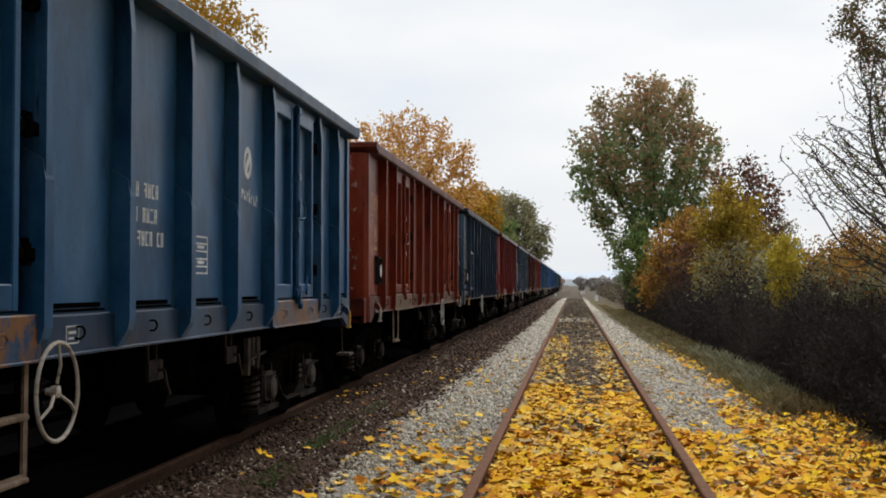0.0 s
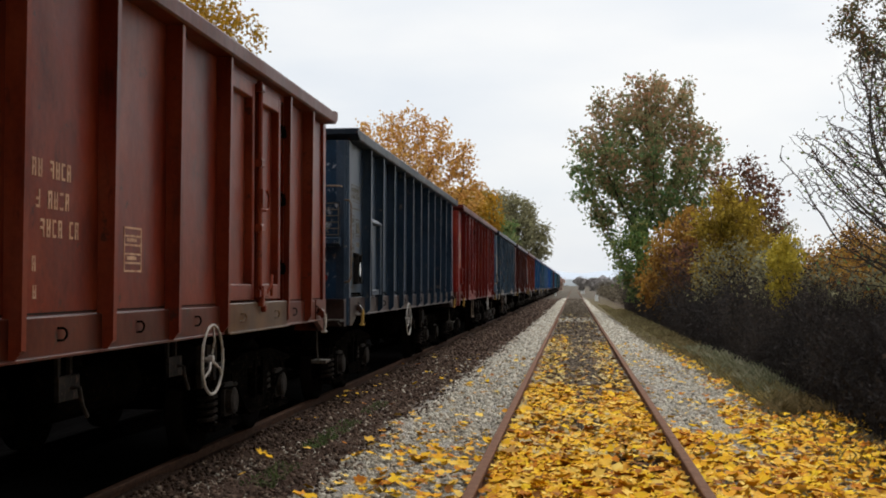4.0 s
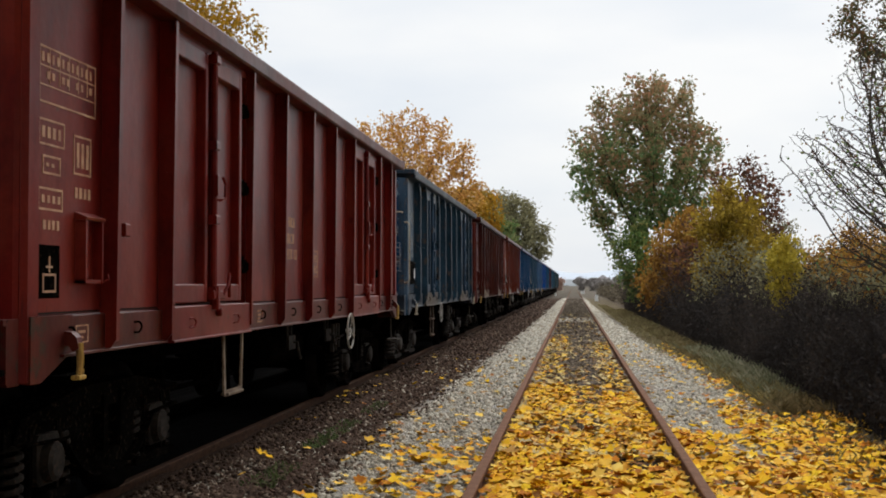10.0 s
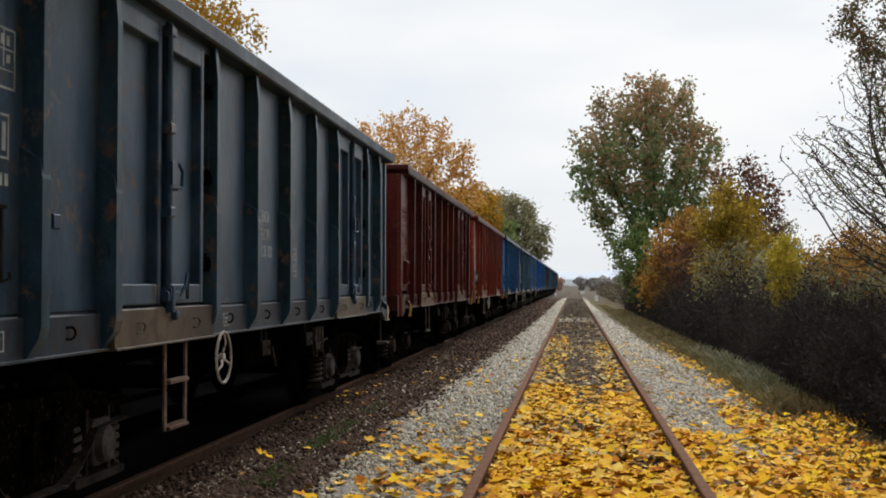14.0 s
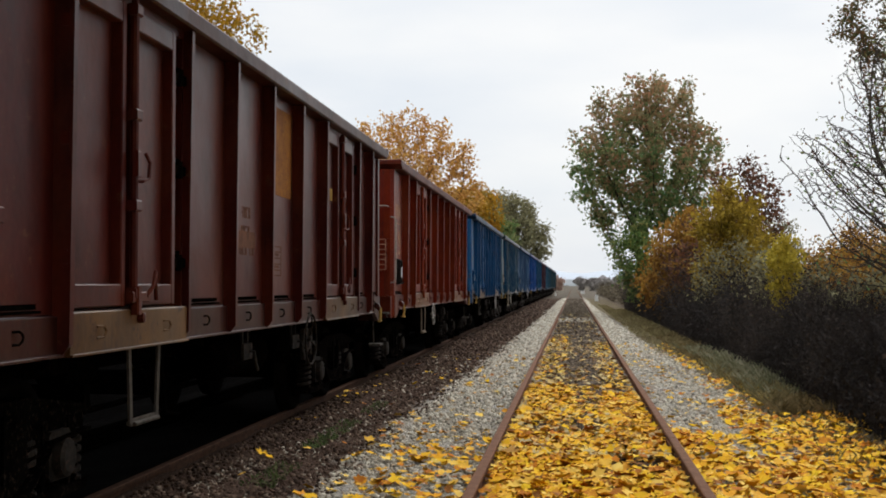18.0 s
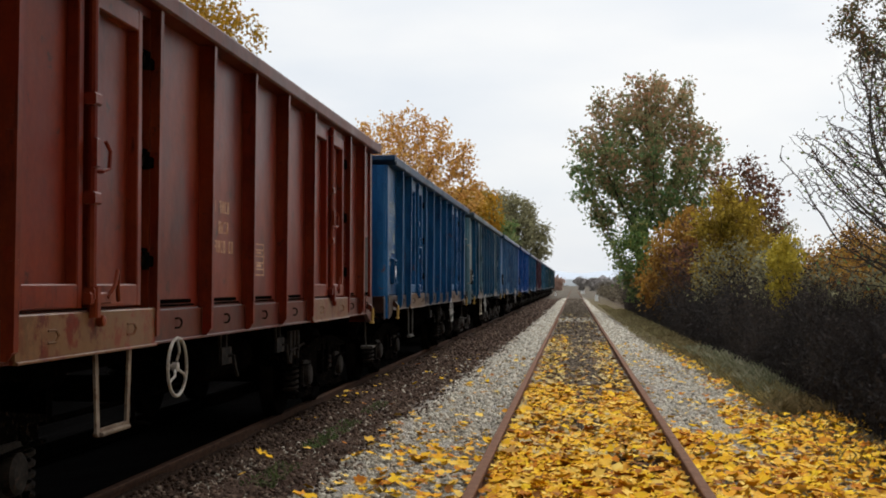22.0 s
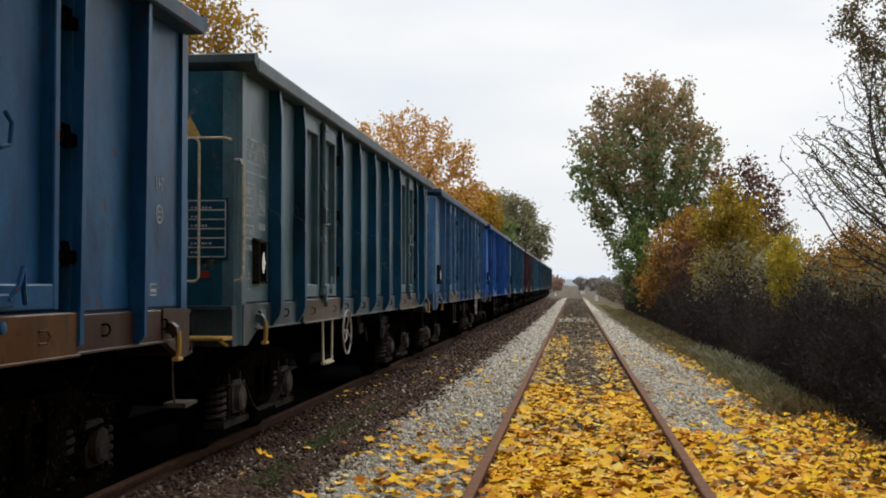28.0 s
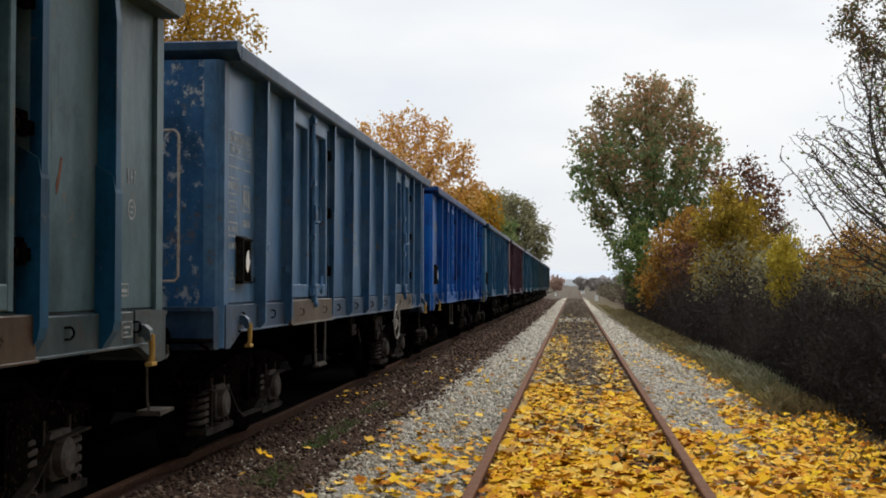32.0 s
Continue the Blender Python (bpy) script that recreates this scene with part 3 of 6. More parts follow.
def g_corner_step():
    """Shunter's step at a rear corner: a thin hanger, a short tread and a bent lever above it."""
    g = Geo().tube([(1.32, -0.12, 1.0), (1.325, -0.12, 0.74), (1.335, -0.11, 0.645)], 0.010, 6)
    g.prism([(-0.13, 0.615), (0.14, 0.63), (0.14, 0.65), (-0.13, 0.65)], "x", 1.26, 1.42)
    return g.tube([(1.34, -0.06, 0.99), (1.34, 0.20, 0.975), (1.33, 0.27, 0.99), (1.32, 0.29, 1.06)], 0.009, 6)


def g_end_step():
    g = Geo().cbox(0.98, 1.36, -0.36, -0.10, 1.03, 1.06, 0.01, "x")
    g.tube([(1.02, -0.33, 1.03), (1.02, -0.11, 0.98)], 0.012, 5)
    g.tube([(1.32, -0.33, 1.03), (1.32, -0.11, 0.98)], 0.012, 5)
    return g


def g_end_handrail():
    return Geo().tube([(0.80, -0.01, 2.66), (0.80, -0.15, 2.66), (1.05, -0.17, 2.66), (1.08, -0.17, 2.64), (1.09, -0.17, 2.61), (1.09, -0.17, 1.53), (1.06, -0.17, 1.50), (0.87, -0.14, 1.50), (0.85, -0.01, 1.50)], 0.0115, 6)


def g_end_handrail_wide():
    """The same, with its top bar carried on to the corner."""
    return g_end_handrail().tube([(1.07, -0.172, 2.66), (1.28, -0.165, 2.66), (1.31, -0.14, 2.66), (1.31, -0.01, 2.66)], 0.0115, 6)


def g_side_handrail():
    return Geo().tube([(1.33, 0.09, 2.50), (1.41, 0.01, 2.49), (1.435, 0, 2.44), (1.435, 0, 1.56), (1.41, 0.01, 1.51), (1.33, 0.09, 1.50)], 0.011, 6)


def g_stirrup():
    """A hoop of flat bar hung below the doors."""
    g = Geo().prism([(-0.285, 1.10), (-0.24, 1.10), (-0.205, 0.655), (0.205, 0.655), (0.24, 1.10), (0.285, 1.10), (0.25, 0.635), (0.225, 0.61), (-0.225, 0.61), (-0.25, 0.635)], "x", 1.415, 1.43)
    return g.cbox(1.39, 1.455, -0.21, 0.21, 0.612, 0.636, 0.006)


def g_ladder_step():
    """A hoop of flat bar with a second tread halfway down."""
    g = Geo().prism([(-0.24, 1.12), (-0.195, 1.12), (-0.185, 0.545), (0.185, 0.545), (0.195, 1.12), (0.24, 1.12), (0.23, 0.52), (0.205, 0.50), (-0.205, 0.50), (-0.23, 0.52)], "x", 1.405, 1.42)
    return g.cbox(1.385, 1.45, -0.19, 0.19, 0.505, 0.53, 0.006).cbox(1.385, 1.45, -0.188, 0.188, 0.81, 0.84, 0.006)


def g_brake_wheel(r):
    def f():
        """A spoked hand wheel on a short spindle."""
        g = Geo()
        g.tube([(1.50, r * math.cos(2 * math.pi * k / 24), r * math.sin(2 * math.pi * k / 24)) for k in range(25)], 0.011, 7)
        g.lathe([(-0.03, 0.018), (0.0, 0.018), (0.0, 0.032), (0.035, 0.032), (0.04, 0.015)], 10, 1.47, 0, 0)
        for k in range(3):
            a = 2 * math.pi * k / 3 + math.pi / 2
            g.tube([(1.495, 0.04 * math.cos(a), 0.04 * math.sin(a)), (1.515, 0.56 * r * math.cos(a), 0.56 * r * math.sin(a)), (1.50, r * math.cos(a), r * math.sin(a))], 0.009, 6)
        return g
    return f


def g_tail_bracket():
    g = Geo().box(1.362, 1.370, -0.11, 0.11, 1.50, 1.83)
    for a, c in ((-0.125, -0.105), (0.105, 0.125)):
        g.box(1.362, 1.425, a, c, 1.48, 1.85)
    g.box(1.362, 1.42, -0.125, 0.125, 1.48, 1.50).prism([(1.362, 1.83), (1.43, 1.83), (1.435, 1.845), (1.362, 1.875)], "y", -0.14, 0.14)
    return g.tube([(1.425, 0.125, 1.49), (1.445, 0.15, 1.50), (1.44, 0.15, 1.53)], 0.008, 5)


def g_plate():
    return Geo().prism([(-0.05, 1.60), (0.00, 1.565), (0.03, 1.61), (0.07, 1.66), (0.035, 1.70), (0.02, 1.755), (-0.03, 1.73), (-0.055, 1.67)], "x", 1.428, 1.431)


def bars(rows, th=0.003):
    """Short bars for lines of worn lettering: rows of (y, z, width, height) on the side sheet."""
    def f():
        g = Geo()
        for r, (y, z, w, h) in enumerate(rows):
            k = max(1, int(w / (h * 0.72)))
            c = w / k
            for i in range(k):
                if k > 3 and (i + r) % 5 == 2:
                    continue
                a, b, q = y + c * i, y + c * (i + 0.66), h * 0.16
                if (i * 3 + r) % 4 != 1:
                    g.box(1.362, 1.362 + th, a, a + q, z, z + h)
                if (i + r) % 3 != 2:
                    g.box(1.362, 1.362 + th, b - q, b, z, z + h)
                for m, e in enumerate((0.0, 0.42, 0.84)):
                    if (i + m + r) % 3:
                        g.box(1.362, 1.362 + th * 0.9, a, b, z + h * e, z + h * e + q)
        return g
    return f


def frame_box(y, z, w, h, lines, th=0.003, t=0.012):
    def f():
        g = Geo().box(1.362, 1.362 + th, y, y + w, z, z + t).box(1.362, 1.362 + th, y, y + w, z + h - t, z + h)
        g.box(1.362, 1.362 + th, y, y + t, z + t, z + h - t).box(1.362, 1.362 + th, y + w - t, y + w, z + t, z + h - t)
        for k in range(1, lines):
            zz = z + h * k / lines
            g.box(1.362, 1.362 + th, y + t, y + w - t, zz - t / 2, zz + t / 2)
            if k % 2:
                g.box(1.362, 1.362 + th, y + 0.05, y + w * 0.7, zz + 0.02, zz + 0.02 + h / lines * 0.4)
        return g
    return f


def outline(g, y, z, w, h, t=0.012, x=1.362, th=0.003):
    g.box(x, x + th, y, y + w, z, z + t).box(x, x + th, y, y + w, z + h - t, z + h)
    g.box(x, x + th, y, y + t, z + t, z + h - t).box(x, x + th, y + w - t, y + w, z + t, z + h - t)


def g_data_block():
    """Ruled table, small framed boxes and dashes of faded lettering."""
    g = Geo()
    outline(g, 0.0, 2.42, 0.74, 0.30)
    for z in (2.51, 2.61):
        g.box(1.362, 1.365, 0.011, 0.729, z, z + 0.008)
    for k in range(1, 6):
        g.box(1.362, 1.365, 0.123 * k, 0.123 * k + 0.008, 2.53, 2.71)
    for k in range(11):
        g.box(1.362, 1.365, 0.03 + 0.062 * k, 0.058 + 0.062 * k, 2.635, 2.685)
        if k % 3:
            g.box(1.362, 1.365, 0.03 + 0.062 * k, 0.065 + 0.062 * k, 2.55, 2.59)
    for y, z, w, h in ((0.0, 2.20, 0.32, 0.14), (0.44, 2.08, 0.24, 0.22), (0.0, 1.86, 0.30, 0.12), (0.05, 2.05, 0.22, 0.10)):
        outline(g, y, z, w, h)
        for k in range(int(w / 0.075)):
            g.box(1.362, 1.365, y + 0.04 + 0.065 * k, y + 0.075 + 0.065 * k, z + 0.04, z + h - 0.04)
    for k in range(4):
        g.box(1.362, 1.365, 0.06 + 0.055 * k, 0.092 + 0.055 * k, 1.76, 1.81)
        g.box(1.362, 1.365, 0.46 + 0.06 * k, 0.495 + 0.06 * k, 1.95, 2.01)
    return g


def g_end_mark():
    """Worn type letters, a ring and a small ruled box on the last side sheet."""
    g = Geo()
    for k in range(3):
        g.box(1.362, 1.365, 0.055 * k, 0.055 * k + 0.012, 2.10, 2.19).box(1.362, 1.3645, 0.055 * k + 0.012, 0.055 * k + 0.036, 2.10 + 0.035 * k, 2.113 + 0.035 * k)
    for k in range(14):
        a, b = 2 * math.pi * k / 14, 2 * math.pi * (k + 1) / 14
        g.prism([(0.075 + r * math.cos(c), 1.94 + r * math.sin(c)) for r, c in ((0.052, a), (0.066, a), (0.066, b), (0.052, b))], "x", 1.362, 1.365)
    g.box(1.362, 1.365, 0.05, 0.10, 1.915, 1.927).box(1.362, 1.365, 0.05, 0.10, 1.95, 1.962)
    outline(g, -0.10, 1.40, 0.13, 0.08, 0.009)
    return g.box(1.362, 1.365, -0.08, 0.01, 1.425, 1.445)


def g_sill_label():
    """Small painted label on the sill."""
    g = Geo()
    outline(g, 0.0, 1.15, 0.17, 0.10, 0.008, 1.392)
    return g.box(1.392, 1.395, 0.03, 0.13, 1.205, 1.22).box(1.392, 1.395, 0.03, 0.10, 1.175, 1.187)


def g_seam(w):
    def f():
        return Geo().box(1.3625, 1.367, 0.03, w - 0.03, 1.318, 1.327)
    return f


def g_dark_square():
    return Geo().box(1.362, 1.364, 0.02, 0.27, 1.40, 1.68)


def g_square_mark():
    g = Geo()
    outline(g, 0.06, 1.43, 0.16, 0.10, x=1.364)
    g.box(1.364, 1.367, 0.135, 0.147, 1.535, 1.62)
    g.box(1.364, 1.367, 0.10, 0.18, 1.56, 1.57)
    return g


def g_side_reflector():
    return Geo().cbox(1.362, 1.43, -0.04, 0.04, 1.76, 1.84, 0.008)


def g_brake_lever():
    """Hanging brake change-over plate with a bent handle."""
    g = Geo().cbox(1.30, 1.325, -0.14, 0.14, 0.83, 0.97, 0.006)
    g.tube([(1.33, 0.02, 0.90), (1.37, 0.03, 0.90), (1.38, 0.05, 0.80), (1.38, 0.12, 0.73)], 0.013, 6)
    g.box(1.28, 1.30, -0.10, -0.06, 0.97, 1.12).box(1.28, 1.30, 0.06, 0.10, 0.97, 1.12)
    return g


def g_data_panel():
    g = Geo()
    x0, x1, z0, z1 = 0.95, 1.27, 1.70, 2.16
    for k in range(7):
        z = z0 + (z1 - z0) * k / 6
        g.box(x0, x1, -0.036, -0.032, z - 0.005, z + 0.005)
    for x in (x0, x1):
        g.box(x - 0.005, x + 0.005, -0.036, -0.032, z0 + 0.006, z1 - 0.006)
    for k, w in enumerate((0.11, 0.20, 0.0, 0.16, 0.07, 0.19)):
        z = z0 + 0.0733 * k + 0.028
        for j in range(int(w / 0.03)):
            g.box(x0 + 0.03 + 0.03 * j, x0 + 0.046 + 0.03 * j + 0.006 * (j % 2), -0.035, -0.032, z, z + 0.016)
    return g


def g_data_backing():
    return Geo().box(0.93, 1.29, -0.032, -0.008, 1.68, 2.18)


def g_triangle():
    return Geo().prism([(0.86, 2.68), (1.06, 2.68), (0.96, 2.86)], "y", -0.016, -0.012)


def g_reflector():
    return Geo().cbox(1.07, 1.13, -0.035, -0.011, 1.53, 1.585, 0.005)


def g_hatch():
    g = Geo().box(1.362, 1.40, 0.10, 0.82, 1.36, 2.28)
    for a, c in ((0.06, 0.13), (0.79, 0.86)):
        g.cbox(1.362, 1.46, a, c, 1.33, 2.32, 0.008, "z")
    g.prism([(1.362, 2.28), (1.46, 2.28), (1.465, 2.30), (1.40, 2.36), (1.362, 2.36)], "y", 0.02, 0.90)
    g.cbox(1.362, 1.44, 0.13, 0.79, 1.33, 1.40, 0.008)
    return g


def g_emblem():
    """A worn ring with a slanting bar over a slanting row of word bars."""
    g = Geo()
    n = 18
    for k in range(n):
        a, b = 2 * math.pi * k / n, 2 * math.pi * (k + 1) / n
        g.prism([(0.30 + r * math.cos(c), 2.50 + 1.15 * r * math.sin(c)) for r, c in ((0.075, a), (0.12, a), (0.12, b), (0.075, b))], "x", 1.362, 1.365)
    g.prism([(0.20, 2.44), (0.25, 2.40), (0.40, 2.56), (0.35, 2.60)], "x", 1.362, 1.366)
    for k, (w, h) in enumerate(((0.05, 0.11), (0.055, 0.08), (0.05, 0.08), (0.045, 0.08), (0.05, 0.11), (0.035, 0.08), (0.05, 0.08), (0.05, 0.10))):
        y, z = 0.04 + 0.075 * k, 2.20 - 0.008 * k
        g.box(1.362, 1.365, y, y + w * 0.35, z, z + h).box(1.362, 1.3645, y + w * 0.35, y + w, z + (k % 2) * h * 0.5, z + (k % 2) * h * 0.5 + h * 0.4)
    return g


def g_streak():
    """A short slanting run of rust on a panel."""
    return Geo().prism([(0.0, 0.0), (0.028, 0.03), (0.035, 0.12), (0.012, 0.23), (-0.012, 0.25), (0.004, 0.14), (-0.014, 0.05)], "x", 1.362, 1.364)


def g_streak_b():
    return Geo().prism([(0.0, 0.0), (0.02, 0.02), (0.05, 0.10), (0.075, 0.20), (0.055, 0.21), (0.025, 0.12), (-0.006, 0.06)], "x", 1.362, 1.364)


def g_chips():
    """Flecks knocked out of the paint, scattered down a panel."""
    rs = random.Random(77)
    g = Geo()
    for k in range(16):
        y, z = rs.gauss(0.12, 0.07), rs.uniform(1.9, 3.0)
        w, h = rs.uniform(0.006, 0.016), rs.uniform(0.012, 0.05)
        g.prism([(y, z), (y + w, z + 0.2 * h), (y + 0.8 * w, z + h), (y - 0.2 * w, z + 0.7 * h)], "x", 1.362, 1.364)
    return g


def g_tank():
    g = Geo().lathe([(-0.75, 0.06), (-0.72, 0.17), (-0.66, 0.2), (0.66, 0.2), (0.72, 0.17), (0.75, 0.06)], 16, 0.75, 1.2, 0.78, "y")
    g.box(0.70, 0.80, 0.7, 0.75, 0.95, 1.2).box(0.70, 0.80, 1.65, 1.7, 0.95, 1.2)
    return g


def g_brake_gear():
    g = Geo().tube([(0.1, -3.2, 0.62), (0.1, 3.2, 0.62)], 0.03, 6)
    g.tube([(0.55, -3.3, 0.55), (0.55, 3.3, 0.55)], 0.022, 6)
    g.box(0.0, 0.62, -0.6, -0.5, 0.55, 0.75).box(0.0, 0.62, -2.1, -2.0, 0.55, 0.75)
    g.lathe([(-0.3, 0.14), (0.3, 0.14)], 14, 0.1, -1.2, 0.8, "y")
    g.tube([(1.1, -1.9, 1.1), (1.15, -1.9, 0.55), (1.15, -1.6, 0.5)], 0.015, 5)
    return g


# bogie pieces, about the bogie's centre, z from the rail head
def g_bogie_frame():
    g = Geo()
    for s in (-1, 1):
        x0, x1 = sorted((s * 0.93, s * 1.07))
        g.prism([(-1.28, 0.60), (-1.22, 0.72), (-0.62, 0.72), (-0.45, 0.82), (0.45, 0.82), (0.62, 0.72), (1.22, 0.72), (1.28, 0.60), (0.75, 0.58), (0.50, 0.38), (0.30, 0.30), (-0.30, 0.30), (-0.50, 0.38), (-0.75, 0.58)], "x", x0, x1)
        x0, x1 = sorted((s * 0.90, s * 1.12))
        g.prism([(-1.30, 0.70), (1.30, 0.70), (1.30, 0.735), (0.46, 0.85), (-0.46, 0.85), (-1.30, 0.735)], "x", x0, x1)
        for y in (-0.14, 0.14):
            g.box(*sorted((s * 1.07, s * 1.14)), y - 0.03, y + 0.03, 0.42, 0.78)
    g.cbox(-0.95, 0.95, -0.24, 0.24, 0.50, 0.86, 0.03, "x")
    for y in (-1.30, 1.30):
        g.box(-1.05, 1.05, y - 0.05, y + 0.05, 0.58, 0.70)
    g.lathe([(0.86, 0.22), (1.0, 0.22)], 16, 0, 0, 0, "z")
    return g


def g_bogie_lip():
    """Lower flange of one side frame, one bent strip that dips between the axles."""
    low = [(-1.26, 0.60), (-0.75, 0.575), (-0.62, 0.47), (-0.50, 0.375), (-0.30, 0.295), (0.30, 0.295), (0.50, 0.375), (0.62, 0.47), (0.75, 0.575), (1.26, 0.60)]
    g, m = Geo(), len(low)
    for x, d in ((0.94, 0.0), (1.14, 0.0), (1.14, -0.016), (0.94, -0.016)):
        g.v += [(x, y, z + d) for y, z in low]
    for r in range(4):
        a, b = r * m, (r + 1) % 4 * m
        g.f += [(a + i, a + i + 1, b + i + 1, b + i) for i in range(m - 1)]
    g.f += [(0, m, 2 * m, 3 * m), (m - 1, 4 * m - 1, 3 * m - 1, 2 * m - 1)]
    return g


def g_hanger():
    """Brake rigging hung at the end of a bogie: three rounded levers and a cross rod."""
    g = Geo()
    for y, h in ((-0.16, 0.34), (0.0, 0.26), (0.17, 0.30)):
        g.prism([(y - 0.05, 0.98), (y + 0.05, 0.98), (y + 0.055, 0.98 - h * 0.7), (y + 0.03, 0.98 - h), (y - 0.03, 0.98 - h), (y - 0.055, 0.98 - h * 0.7)], "x", 1.10, 1.14)
    g.tube([(1.16, -0.30, 0.78), (1.16, 0.34, 0.83)], 0.014, 6)
    return g.lathe([(0, 0.035), (0.04, 0.03)], 8, 1.14, 0.02, 0.80)


def g_axlebox():
    g = Geo().cbox(-0.11, 0.10, -0.15, 0.15, -0.13, 0.16, 0.03, "x")
    return g.lathe([(0.10, 0.12), (0.15, 0.115), (0.165, 0.085)], 14)


def g_saddle():
    """Spring seats slung below an axle box, with their guides."""
    g = Geo().cbox(-0.08, 0.10, -0.40, 0.40, -0.235, -0.18, 0.015, "x")
    return g.box(-0.06, 0.08, -0.195, -0.16, -0.18, 0.30).box(-0.06, 0.08, 0.16, 0.195, -0.18, 0.30)


def g_spring():
    pts = [(0.078 * math.cos(a), 0.078 * math.sin(a), 0.30 * a / (2 * math.pi * 5)) for a in [2 * math.pi * 5 * k / 50 for k in range(51)]]
    return Geo().tube(pts, 0.019, 5)


def g_brake_block():
    g = Geo().prism([(-0.06, -0.18), (0.06, -0.2), (0.05, 0.18), (-0.04, 0.2)], "x", -0.09, 0.09)
    g.box(-0.02, 0.02, -0.02, 0.02, 0.15, 0.42)
    return g


def g_wheelset():
    g = Geo().lathe([(-1.05, 0.06), (-0.80, 0.075), (-0.60, 0.085), (0.60, 0.085), (0.80, 0.075), (1.05, 0.06)], 12)
    for s in (-1, 1):
        prof = [(-0.085, 0.10), (-0.085, 0.16), (-0.03, 0.20), (-0.035, 0.37), (-0.065, 0.39), (-0.065, 0.49), (-0.05, 0.495), (-0.035, 0.463), (0.065, 0.456), (0.068, 0.39), (0.04, 0.37), (0.02, 0.20), (0.085, 0.16), (0.085, 0.10)]
        g.lathe([(s * p, r) for p, r in prof], 32, s * 0.75)
        for k in range(4):
            a = 2 * math.pi * k / 4
            g.lathe([(s * 0.0, 0.03), (s * 0.035, 0.03)], 8, s * 0.77, 0.30 * math.cos(a), 0.30 * math.sin(a))
    return g


def stuff(put):
    """The same as put, for lettering too small to pick apart."""
    def f(*a):
        return tagged(put(*a), kind="stuff")
    return f


WHEELS = []
WAGONS = []


def bogie(wagon, y, dust):
    bo = piece("bogie", "bogie_frame", g_bogie_frame, M_FRAME, wagon, "dusty cast steel bogie, its frame darkened as in shade", pose(0, y, 0))
    for s in (0, 180):
        # on dusty bogies a paler flange colour paints the light this edge catches
        piece("side_flange", "bogie_lip", g_bogie_lip, M_BOGIE if dust is M_DUSTY else M_FRAME, bo, "lower edge of the side frame", pose(0, 0, 0, 0, 0, s))
        if (y > 0) == (s == 0):
            piece("brake_hanger", "hanger", g_hanger, dust, bo, "hanging brake levers", pose(0, -1.62 if s == 0 else 1.62, 0, 0, 0, s))
    for ya in (-0.9, 0.9):
        ws = piece("wheelset", "wheelset", g_wheelset, M_WHEEL, bo, "two steel wheels on an axle", pose(0, ya, 0.46), True)
        WHEELS.append((ws, ya))
        for s in (-1, 1):
            piece("axlebox", "axlebox", g_axlebox, dust, bo, "", pose(s * 1.0, ya, 0.46, 0, 0, 0 if s > 0 else 180))
            piece("spring_seat", "saddle", g_saddle, M_FRAME if dust is M_BOGIE else M_BOGIE, bo, "", pose(s * 1.0, ya, 0.46, 0, 0, 0 if s > 0 else 180))
            piece("brake_block", "brake_block", g_brake_block, M_WHEEL, bo, "", pose(s * 0.75, ya - math.copysign(0.54, ya), 0.46))
            for d in (-0.31, 0.31):
                piece("coil_spring", "spring", g_spring, dust, bo, "", pose(s * 1.0, ya + d, 0.285))


